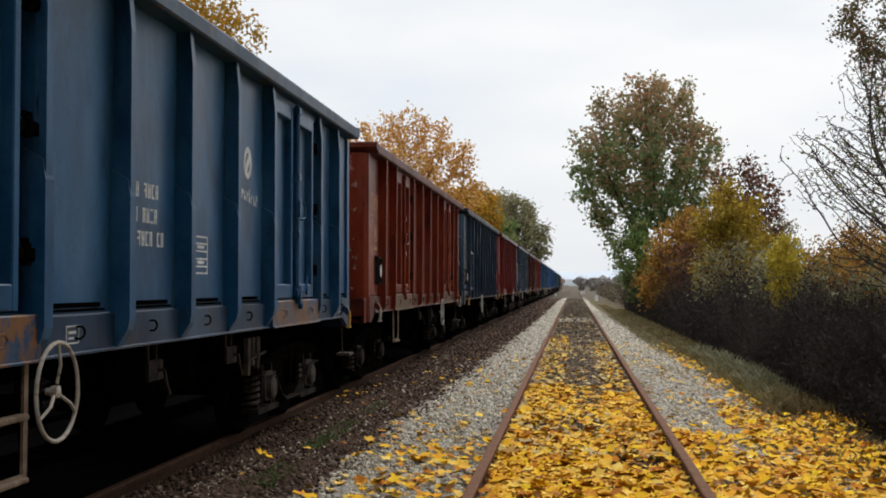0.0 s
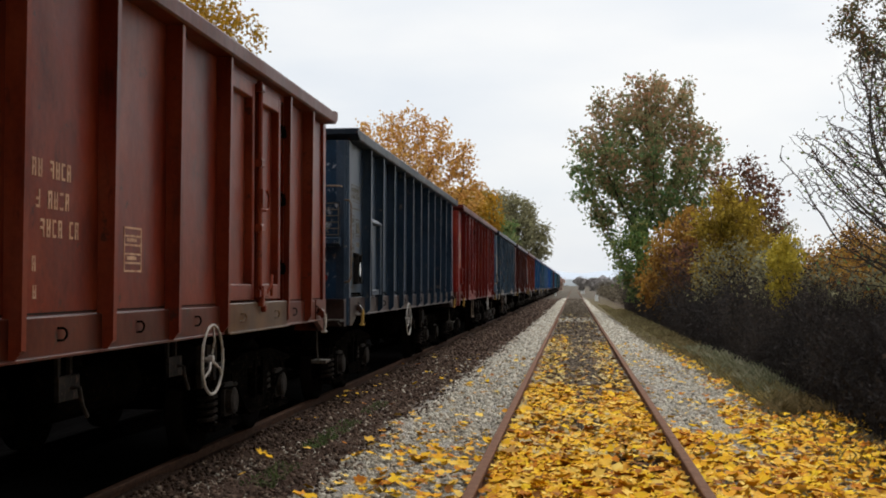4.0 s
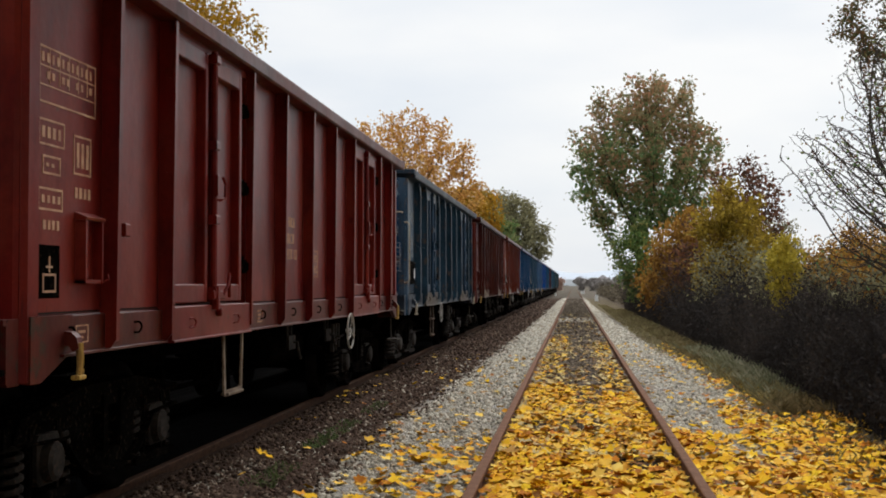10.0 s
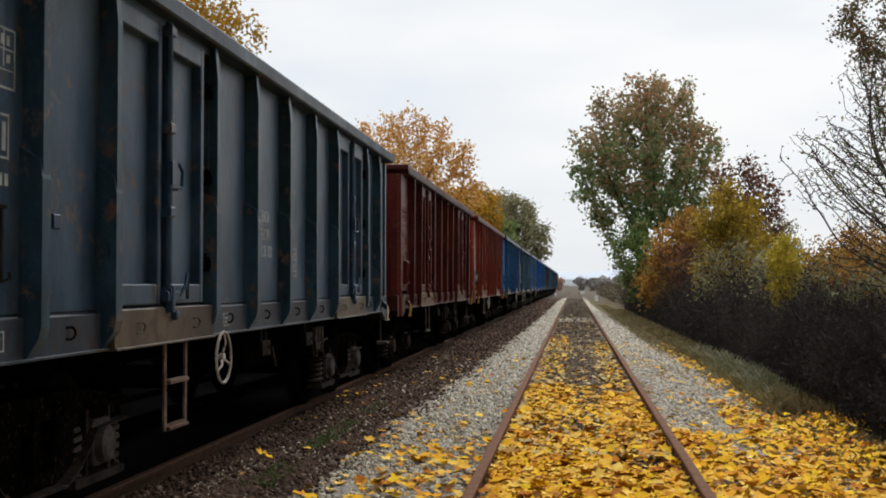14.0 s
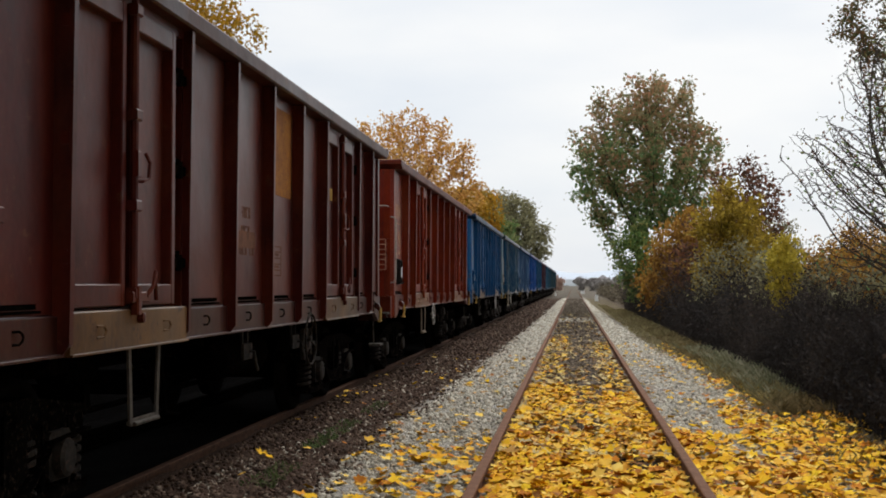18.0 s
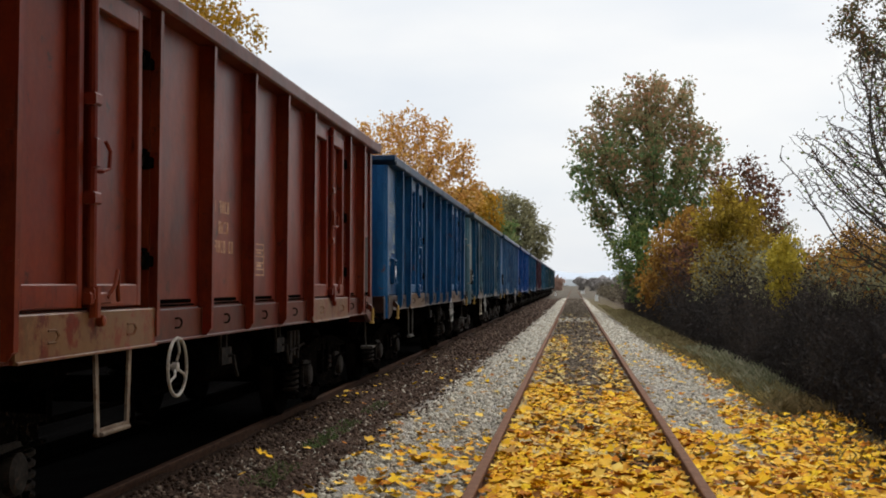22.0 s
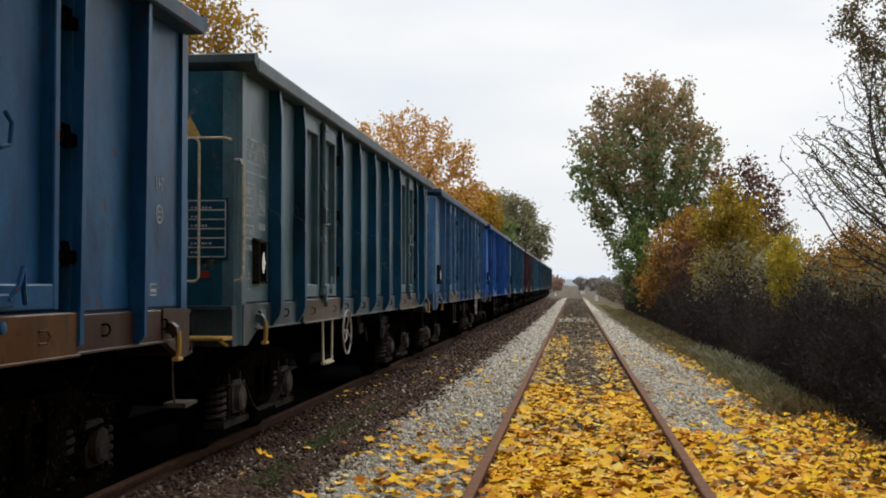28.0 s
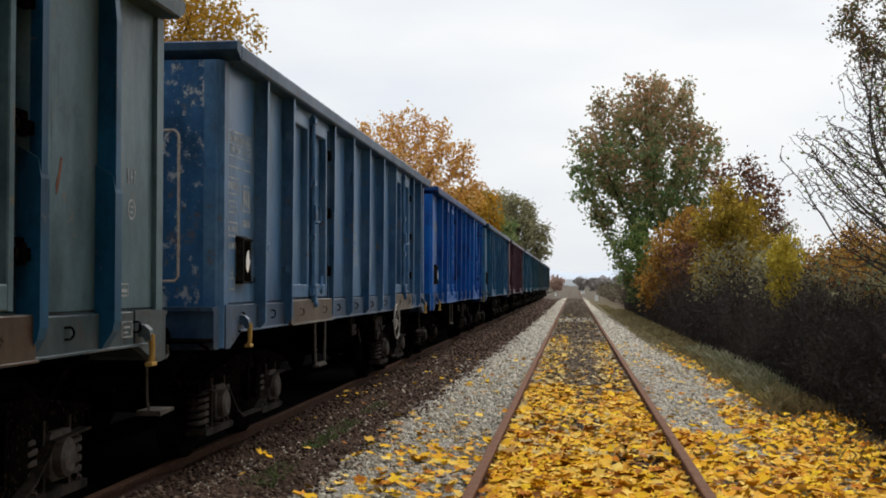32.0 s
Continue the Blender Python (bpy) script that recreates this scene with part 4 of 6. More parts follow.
def wagon(spec):
    """An open box wagon on two bogies. spec: name of paint, materials and fittings."""
    paint, end_paint, kind, fit = spec["paint"], spec["end"], spec.get("kind", "doors"), spec
    top = tagged(new("freight_wagon"), spec["label"], "freight wagon", "wagons of the freight train")
    half = HALF if kind == "doors" else HALF_B
    edges = EDGES if kind == "doors" else EDGES_B
    doors = DOOR_BAYS if kind == "doors" else ()
    mark = spec.get("mark", M_MARK)
    rail_mat = spec.get("rail", M_CREAM)
    for side in (0, 180):
        R = pose(0, 0, 0, 0, 0, side)

        def put(name, key, build, mat, y=0.0, z=0.0, label="", parent=top, smooth=False):
            m = pose(0, y, z) if parent is not top else R @ pose(0, y, z)
            return piece(name, key, build, mat, parent, label, m, smooth)

        for i in range(len(edges) - 1):
            a, w = edges[i], round(edges[i + 1] - edges[i], 3)
            if i in doors:
                put("door_recess", ("recess", w), g_recess(w), paint, a, 0, "shaded recess behind the doors")
                for j, (d, h) in enumerate(((0.06, 0.80), (1.00, 0.76))):
                    leaf = put("door_leaf", ("leaf", h), g_leaf_of(h), paint, a + d, 0, "framed steel side door leaf")
                    for z in (1.62, 2.25, 2.88):
                        # rear hinges are near-black, the recess's shade put into their colour
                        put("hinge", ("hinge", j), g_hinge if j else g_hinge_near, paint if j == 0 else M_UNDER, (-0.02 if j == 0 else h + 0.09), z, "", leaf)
                rod = put("lock_rod", "lock_rod", g_lock_rod, paint, a + 0.93, 0, "upright locking rod with a bent handle")
                put("threshold", ("threshold", w), g_threshold(w), spec.get("sill", paint), a, 0, "worn door threshold with bare steel")
                put("latch", "latch", g_latch, spec.get("latch", paint), a + 1.05, 0, "rusty door latch")
            else:
                put("side_panel", ("panel", w), g_panel(w), paint, a)
                if spec.get("slots"):
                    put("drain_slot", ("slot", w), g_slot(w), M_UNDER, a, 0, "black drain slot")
                else:
                    put("seam", ("seam", w), g_seam(w), M_BLACK, a, 0, "dark weld seam above the sill")
        for k, y in enumerate(edges[1:-1]):
            put("rib", "rib_pressed" if spec.get("pressed") else "rib_slim", g_rib if spec.get("pressed") else g_rib_thin, spec["rib"], y)
        put("corner_post", "corner", g_corner, paint, -half + 0.03)
        piece("corner_post", "corner_far", lambda: mirrored(g_corner()), paint, top, "", R @ pose(0, half - 0.03, 0))
        put("corner_gusset", "gusset", g_gusset, spec.get("band", paint), -half + 0.03)
        piece("corner_gusset", "gusset_far", lambda: mirrored(g_gusset()), spec.get("band", paint), top, "", R @ pose(0, half - 0.03, 0))
        put("top_rail", ("cap", half), g_cap(half), spec.get("cap", paint), label="dented top rail")
        put("side_sill", ("sill", half), g_sill(half), spec.get("band", paint))
        for y in [(edges[i] + edges[i + 1]) / 2 for i in range(0, len(edges) - 1, 1 if kind == "doors" else 2)]:
            put("rope_hook", "rope_hook", g_rope_hook, M_FRAME, y)
        if kind != "doors":
            put("end_shelf", "end_shelf", g_end_shelf, end_paint, -half, 0, "narrow shelf across the end")
        for y in (-half + 0.48, half - 0.46):
            lug = put("tow_lug", "tow_lug", g_tow_lug, spec.get("band", paint), y, 0, "cast towing lug")
            put("tow_hook", "tow_hook", g_tow_hook, spec.get("hook", M_YELLOW), 0, 0, "worn hook tip", lug)
        # end facing this side's front
        put("end_wall", "end_wall", g_end_wall, end_paint, -half)
        put("end_rail", "end_cap", g_end_cap, spec.get("cap", paint), -half + 0.024)
        beam = put("end_beam", "end_beam", g_end_beam, spec.get("band", end_paint), -half - 0.03)
        for x in (-0.875, 0.875):
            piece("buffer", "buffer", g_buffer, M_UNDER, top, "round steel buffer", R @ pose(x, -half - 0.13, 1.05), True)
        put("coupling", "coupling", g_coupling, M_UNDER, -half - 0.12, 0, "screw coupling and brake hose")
        put("corner_step", "corner_step", g_corner_step, M_STEP, half, 0, "low shunter's step")
        put("end_step", "end_step", g_end_step, spec.get("step", M_STEP if spec.get("extras") else M_UNDER), -half - 0.03, 0, "shallow end step")
        put("end_handrail", "end_handrail_wide" if spec.get("extras") else "end_handrail", g_end_handrail_wide if spec.get("extras") else g_end_handrail, rail_mat, -half, 0, "bent tube handrail")
        if spec.get("extras"):
            put("side_handrail", "side_handrail", g_side_handrail, rail_mat, -half - 0.085, 0, "upright corner handrail")
            back = put("data_board", "data_backing", g_data_backing, end_paint, -half, 0.0 if kind == "doors" else 0.30, "dark data board")
            stuff(put)("ruled_grid", "data_panel", g_data_panel, mark, 0, 0, "pale ruled lines", back)
            put("reflector", "reflector", g_reflector, M_RED, -half, 0, "small red reflector")
            if kind == "doors":
                put("warning_triangle", "triangle", g_triangle, M_YELLOW, -half, 0, "yellow warning triangle")
        br = put("tail_lamp_bracket", "tail_bracket", g_tail_bracket, paint if spec.get("plain_bracket") else M_BLACK, -half + spec.get("bracket", 0.59), 0, "black lamp bracket")
        if spec.get("plate"):
            put("paper_plate", "plate", g_plate, M_WHITE, 0, 0, "torn white paper label", br)
        if kind != "doors":
            put("hatch", "hatch", g_hatch, paint, edges[1] + 0.08, 0, "low discharge hatch with a hood")
        stuff(put)("data_block", "marks_a", g_data_block, mark, -half + 0.20, 0, "faded painted data lines")
        stuff(put)("number_mark", "marks_b", bars([(0.05, 2.03, 0.50, 0.095), (0.10, 1.87, 0.50, 0.095), (0.08, 1.72, 0.58, 0.095), (0.06, 1.54, 0.06, 0.08), (0.07, 1.40, 0.06, 0.07)]), mark, edges[4] + 0.24, 0, "faded painted wagon number bars")
        stuff(put)("data_frame", "marks_c", frame_box(0.12, 1.55, 0.30, 0.28, 5), mark, edges[5] + 0.28 if kind == "doors" else edges[6] + 0.38, 0, "small ruled data frame")
        if spec.get("sill_label"):
            for y in (-half + 0.62, edges[3] + 0.42, edges[-2] + 0.30):
                stuff(put)("sill_label", "sill_label", g_sill_label, mark, y, 0, "small painted label on the sill")
        if spec.get("dark_square"):
            put("dark_square", "dark_square", g_dark_square, M_FRAME, -half + 0.20, 0, "dark painted square")
        stuff(put)("square_mark", "square_mark", g_square_mark, mark, -half + 0.20, 0, "pale framed sign")
        if kind == "doors":
            stuff(put)("end_mark", "end_mark", g_end_mark, mark, edges[-2] + 0.45, 0, "worn type mark and ring")
        put("reflector", "side_reflector", g_side_reflector, M_RED if spec.get("red_dot") else paint, edges[1] + 0.25, 0, "small square side reflector")
        for y, mt in ((-0.3, M_BOGIE), (1.5, M_BOGIE)):
            put("brake_lever", "brake_lever", g_brake_lever, mt, y, 0, "hanging brake change-over plate")
        if spec.get("emblem"):
            stuff(put)("emblem", "emblem", g_emblem, spec["emblem"], edges[6 if kind == "doors" else 7] + 0.35, 0, "faded painted emblem and word bar")
        if spec.get("patch"):
            put("paint_patch", "patch_a", lambda: Geo().box(1.362, 1.366, 0.36, 1.08, 2.30, 3.12), M_ORANGE, edges[5], 0, "faded orange paint patch")
            put("paint_patch", "patch_b", lambda: Geo().box(1.362, 1.366, 0.40, 0.92, 1.78, 1.92), M_FAINT, edges[4], 0, "small worn brown paint patch")
            put("paint_patch", "patch_d", lambda: Geo().prism([(0.0, 1.44), (0.10, 1.42), (0.17, 1.46), (0.15, 1.51), (0.05, 1.52)], "x", 1.362, 1.366), M_ORANGE, -half + 0.46, 0, "small orange paint dab")
            put("paint_patch", "patch_e", lambda: Geo().box(1.362, 1.366, 0.10, 0.26, 2.42, 2.56), M_YELLOW, edges[7] + 0.55, 0, "worn yellow paint dab")
            stuff(put)("paint_chips", "chips", g_chips, M_PALE, edges[6] + 0.30, 0, "pale chips in the paint")
        if spec.get("streaks"):
            for k, (i, dy, z) in enumerate(((3, 0.35, 2.05), (4, 0.62, 2.62), (5, 0.30, 2.90), (5, 0.66, 1.70), (6, 0.30, 2.45), (8, 0.40, 1.95))):
                put("rust_streak", ("streak", k % 2), g_streak_b if k % 2 else g_streak, M_FAINT, edges[i] + dy, z, "reddish rust streak")
        if spec.get("grey_corner"):
            put("paint_patch", "patch_c", lambda: Geo().box(1.362, 1.366, 0.06, 0.86, 1.34, 2.10), M_PATCH, edges[9], 0, "grey repair patch")
        if spec.get("wheel") in (side, "both"):
            put("brake_wheel", ("brake_wheel", spec.get("wheel_r", 0.25)), g_brake_wheel(spec.get("wheel_r", 0.25)), spec.get("wheel_mat", M_PALE), spec.get("wheel_y", -1.90), 0.93, "round hand brake wheel")
        if not spec.get("no_stirrup"):
            put("step_stirrup", "ladder_step" if spec.get("ladder") else "stirrup", g_ladder_step if spec.get("ladder") else g_stirrup, spec.get("stirrup", M_STEP), spec.get("stirrup_y", -3.10), 0, "hanging foot stirrup")
    # near-black floor, tank and brake gear carry the underside's shade in their colour
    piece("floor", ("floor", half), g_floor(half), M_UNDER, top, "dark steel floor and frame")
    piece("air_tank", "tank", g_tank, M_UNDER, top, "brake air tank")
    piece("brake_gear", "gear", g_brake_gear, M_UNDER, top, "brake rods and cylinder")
    for y in (-4.5, 4.5):
        bogie(top, y, M_DUSTY if spec.get("dusty") else M_BOGIE)
    return top


def mirrored(g):
    g.v = [(x, -y, z) for x, y, z in g.v]
    return g


RUST = (0.085, 0.032, 0.016)


def spec(label, base, fade, seed, wear=0.5, **kw):
    d = dict(kw)
    d["label"] = label
    d["paint"] = wagon_paint("wagon_paint", base, fade, kw.get("rust", RUST), seed, wear)
    red = base[0] > base[2]
    d["cap"] = wagon_paint("wagon_cap_paint", tuple((0.58 if red else 0.45) * c + 0.004 for c in base), tuple((0.55 if red else 0.4) * c + (0.007 if red else 0.013) for c in fade), RUST, seed + 0.7, 0.7, sheen=0.22)
    rc = kw.get("rib_col")
    d["rib"] = wagon_paint("wagon_rib_paint", rc, tuple(1.7 * c for c in rc), kw.get("rust", RUST), seed + 0.3, wear) if rc else d["paint"]
    if kw.get("rusty_sill"):
        d["sill"] = wagon_paint("rusting_threshold_paint", tuple(0.8 * c for c in base), fade, (0.15, 0.075, 0.035), seed + 0.1, 2.4)
    d.setdefault("band", wagon_paint("wagon_sill_paint", tuple(0.48 * c + x for c, x in zip(base, (0.010, 0.006, 0.004))), tuple(0.52 * c + x for c, x in zip(fade, (0.012, 0.008, 0.005))), (0.040, 0.022, 0.015), seed + 0.9, 0.9))
    e = kw.get("end_col", base)
    d["end"] = wagon_paint("wagon_end_paint", e, tuple(0.9 * c + 0.1 * f for c, f in zip(e, fade)), kw.get("rust", RUST), seed + 0.5, wear + 0.2, kw.get("flake"))
    return d


M_BAND = wagon_paint("rust_brown_sill", (0.032, 0.016, 0.012), (0.058, 0.034, 0.026), (0.02, 0.010, 0.008), 34, 0.8)
M_SOOT = wagon_paint("sooty_brown_sill", (0.030, 0.020, 0.018), (0.055, 0.036, 0.031), (0.06, 0.022, 0.018), 36, 0.8)
M_SILL = wagon_paint("worn_dusty_sill", (0.065, 0.050, 0.040), (0.150, 0.122, 0.095), (0.045, 0.02, 0.012), 33, 1.2)
M_OCHRE = wagon_paint("rusty_ochre_threshold", (0.080, 0.041, 0.022), (0.135, 0.078, 0.040), (0.04, 0.016, 0.009), 35, 0.9)
TRAIN = [
    spec("faded slate-blue open freight wagon ahead of the others", (0.04, 0.075, 0.13), (0.08, 0.125, 0.19), 19, 0.4),
    spec("faded blue open freight wagon with pale lettering", (0.027, 0.071, 0.150), (0.066, 0.126, 0.210), 1, 0.1, pressed=1, dusty=1, wheel="both", wheel_y=-2.25, rusty_sill=1, ladder=1, stirrup=M_DUST, emblem=M_CHALK, mark=M_CHALK, stirrup_y=-2.65, slots=1, hook=M_YELLOW, sill_label=1),
    spec("rust-red open freight wagon with flaked end", (0.150, 0.036, 0.022), (0.195, 0.062, 0.041), 2, 0.5, bracket=0.83, mark=M_MARK_TAN, wheel="both", wheel_y=1.80, stirrup_y=-4.05, plate=1, hook=M_PALE, rail=M_PALE, rust=(0.05, 0.018, 0.012), flake=(0.26, 0.17, 0.14), sill=M_OCHRE, stirrup=M_DUST),
    spec("dark grey ribbed open freight wagon with low hatches", (0.020, 0.032, 0.050), (0.043, 0.058, 0.080), 3, 0.3, kind="thin", band=M_SOOT, emblem=M_DIM, mark=M_DIM, rail=M_DUST, flake=(0.30, 0.33, 0.36), end_col=(0.022, 0.040, 0.068), extras=1, plate=1, wheel="both", wheel_y=-1.75, rust=(0.12, 0.10, 0.09), slots=1, no_stirrup=1),
    spec("brick-red open freight wagon", (0.141, 0.0244, 0.0169), (0.1739, 0.0432, 0.032), 4, 0.2, bracket=0.80, mark=M_MARK_TAN, plain_bracket=1, wheel_r=0.2, wheel="both", wheel_y=1.92, stirrup_y=-2.75, rail=M_CREAM, dark_square=1, stirrup=M_DUST, sill_label=1),
    spec("blue-grey open freight wagon worn to bare steel", (0.030, 0.052, 0.080), (0.076, 0.104, 0.138), 5, 0.9, pressed=1, dusty=1, wheel_r=0.19, shift=-0.12, rib_col=(0.030, 0.050, 0.068), end_col=(0.014, 0.052, 0.105), hook=M_CREAM, extras=1, flake=(0.26, 0.31, 0.35), plate=1, ladder=1, stirrup=M_RUSTY, sill=M_SILL, wheel="both", wheel_y=-2.25, rust=(0.10, 0.07, 0.055), sill_label=1),
    spec("dark brown open freight wagon with an orange patch", (0.066, 0.016, 0.010), (0.096, 0.030, 0.019), 6, 0.4, mark=M_FAINT, plain_bracket=1, patch=1, wheel="both", wheel_y=1.40, wheel_mat=M_BOGIE, slots=1, sill=M_OCHRE),
    spec("orange-red open freight wagon with a grey corner patch", (0.1535, 0.0335, 0.0186), (0.186, 0.0558, 0.0335), 7, 0.6, mark=M_MARK_TAN, plate=1, rail=M_PALE, extras=1, wheel_r=0.19, stirrup_y=-2.98, wheel="both", wheel_y=-2.05, rust=(0.05, 0.014, 0.009), grey_corner=1, slots=1, rusty_sill=1, stirrup=M_DUST),
    spec("bright blue open freight wagon with rusty brown sills", (0.022, 0.068, 0.152), (0.050, 0.118, 0.213), 8, 0.4, red_dot=1, plain_bracket=1, band=M_BAND, plate=1, wheel="both", wheel_y=1.95, stirrup_y=-4.06, hook=M_YELLOW, rail=M_PALE, sill=M_OCHRE, emblem=M_MARK),
    spec("dull teal open freight wagon with tan stains", (0.070, 0.117, 0.136), (0.136, 0.178, 0.196), 9, 0.3, streaks=1, pressed=1, dusty=1, rib_col=(0.019, 0.056, 0.098), end_col=(0.016, 0.056, 0.078), extras=1, step=M_YELLOW, plate=1, sill=M_SILL, wheel="both", wheel_y=-2.22, stirrup_y=-2.97, stirrup=M_CREAM, rust=(0.16, 0.11, 0.06), emblem=M_YELLOW, sill_label=1),
    spec("blue open freight wagon with flaking paint", (0.056, 0.115, 0.215), (0.135, 0.205, 0.290), 10, 0.7, dusty=1, plate=1, sill=M_SILL, rail=M_PALE, rust=(0.10, 0.09, 0.09), flake=(0.30, 0.32, 0.34), wheel="both", wheel_y=2.25, stirrup_y=-2.85),
    spec("bright cobalt blue open freight wagon", (0.0104, 0.0806, 0.26), (0.0286, 0.1365, 0.338), 11, 0.2, plate=1, rail=M_PALE),
    spec("dull blue open freight wagon", (0.0286, 0.0858, 0.156), (0.0585, 0.13, 0.208), 12, 0.4, rail=M_PALE, hook=M_BOGIE, stirrup=M_BOGIE),
    spec("dull dark red open freight wagon", (0.075, 0.032, 0.042), (0.10, 0.05, 0.058), 13, 0.3, hook=M_BOGIE, stirrup=M_BOGIE),
    spec("pale blue open freight wagon", (0.0286, 0.091, 0.1495), (0.0715, 0.156, 0.208), 14, 0.4, hook=M_BOGIE, stirrup=M_BOGIE),
    spec("dark teal open freight wagon", (0.0195, 0.0585, 0.0845), (0.0455, 0.0975, 0.1235), 15, 0.4, hook=M_BOGIE, stirrup=M_BOGIE),
    spec("dark green-grey open freight wagon", (0.026, 0.0494, 0.052), (0.0546, 0.0845, 0.0858), 16, 0.4, hook=M_BOGIE, stirrup=M_BOGIE),
    spec("dark blue-grey open freight wagon", (0.026, 0.0546, 0.0728), (0.0546, 0.091, 0.1092), 17, 0.4, hook=M_BOGIE, stirrup=M_BOGIE),
    spec("grey-green open freight wagon at the end of the train", (0.026, 0.0494, 0.0546), (0.0546, 0.0845, 0.091), 18, 0.4, hook=M_BOGIE, stirrup=M_BOGIE),
]
for sp in TRAIN:
    WAGONS.append(wagon(sp))


# ---------- trees and bushes ----------


def colonize(rs, targets, path, step, reach, kill, limit=140):
    """Grow limbs towards the targets from a trunk. Returns nodes and the parent of each."""
    nodes = [np.array(p, dtype=float) for p in path]
    par = list(range(-1, len(path) - 1))
    T = targets.copy()
    P = np.array(nodes)
    d = np.linalg.norm(T[:, None, :] - P[None, :, :], axis=2)
    near, dist = d.argmin(1), d.min(1)
    for _ in range(limit):
        ok = (dist < reach) & (dist > kill)
        if not ok.any() or len(nodes) > 9000:
            break
        grown = {}
        for i, t in zip(near[ok], T[ok]):
            v = t - nodes[i]
            grown.setdefault(int(i), []).append(v / np.linalg.norm(v))
        first = len(nodes)
        for i, vs in grown.items():
            v = np.sum(vs, 0) + rs.normal(0, 0.25, 3) * len(vs) ** 0.5
            v /= np.linalg.norm(v) + 1e-6
            nodes.append(nodes[i] + v * step)
            par.append(i)
        fresh = np.array(nodes[first:])
        d = np.linalg.norm(T[:, None, :] - fresh[None, :, :], axis=2)
        better = d.min(1) < dist
        near = np.where(better, first + d.argmin(1), near)
        dist = np.minimum(dist, d.min(1))
        keep = dist > kill
        T, near, dist = T[keep], near[keep], dist[keep]
        if not len(T):
            break
    return np.array(nodes), par


def limbs(nodes, par, tip=0.012, power=2.4, sides=5):
    """Tapered limbs along the grown nodes."""
    k = len(nodes)
    w = np.zeros(k)
    kids = [[] for _ in range(k)]
    for i, p in enumerate(par):
        if p >= 0:
            kids[p].append(i)
    for i in reversed(range(k)):
        w[i] = tip ** power if not kids[i] else sum(w[j] for j in kids[i])
    r = w ** (1 / power)
    ang = np.arange(sides) * 2 * math.pi / sides
    V, F = [], []
    for i in range(1, k):
        a, b = nodes[par[i]], nodes[i]
        d = (b - a) / (np.linalg.norm(b - a) + 1e-9)
        u = np.cross(d, (0.3, 0.9, 0.1))
        u /= np.linalg.norm(u) + 1e-9
        q = np.cross(d, u)
        ring = np.cos(ang)[:, None] * u + np.sin(ang)[:, None] * q
        base = len(V) * sides
        V.append(a + ring * min(r[par[i]], r[i] * 1.5))
        V.append(b + ring * r[i])
        F.append([(base + j, base + (j + 1) % sides, base + sides + (j + 1) % sides, base + sides + j) for j in range(sides)])
    tips = [i for i in range(k) if not kids[i]]
    thin = [i for i in range(k) if r[i] < tip * 3.2]
    return np.concatenate(V), np.concatenate(F), np.array(tips), np.array(thin)


def leaf_cloud(rs, pts, count, spread, size, droop=0.3, aspect=0.75):
    """Small folded leaves round the given points; two triangles joined along the midrib."""
    c = pts[rs.integers(0, len(pts), count)] + rs.normal(0, 1, (count, 3)) * np.array(spread)
    a = rs.normal(0, 1, (count, 3))
    a[:, 2] -= droop
    a /= np.linalg.norm(a, axis=1, keepdims=True)
    u = np.cross(a, rs.normal(0, 1, (count, 3)))
    u /= np.linalg.norm(u, axis=1, keepdims=True) + 1e-9
    nrm = np.cross(a, u)
    s = size * rs.uniform(0.65, 1.35, (count, 1))
    p0, p2 = c - a * s * 0.5, c + a * s * 0.55
    p1 = c + u * s * aspect * 0.5 + nrm * s * 0.12
    p3 = c - u * s * aspect * 0.5 + nrm * s * 0.12
    V = np.stack([p0, p1, p2, p3], 1).reshape(-1, 3)
    k = np.arange(count)[:, None] * 4
    F = np.concatenate([k + np.array([[0, 1, 2]]), k + np.array([[0, 2, 3]])])
    return V, F


def in_blobs(rs, blobs, count):
    """Points in a union of ellipsoids ((centre), (radii))."""
    vol = np.array([b[1][0] * b[1][1] * b[1][2] for b in blobs])
    pick = rs.choice(len(blobs), count, p=vol / vol.sum())
    d = rs.normal(0, 1, (count, 3))
    d /= np.linalg.norm(d, axis=1, keepdims=True)
    d *= rs.uniform(0, 1, (count, 1)) ** (1 / 2.4)
    C, Rr = np.array([b[0] for b in blobs]), np.array([b[1] for b in blobs])
    return C[pick] + d * Rr[pick]


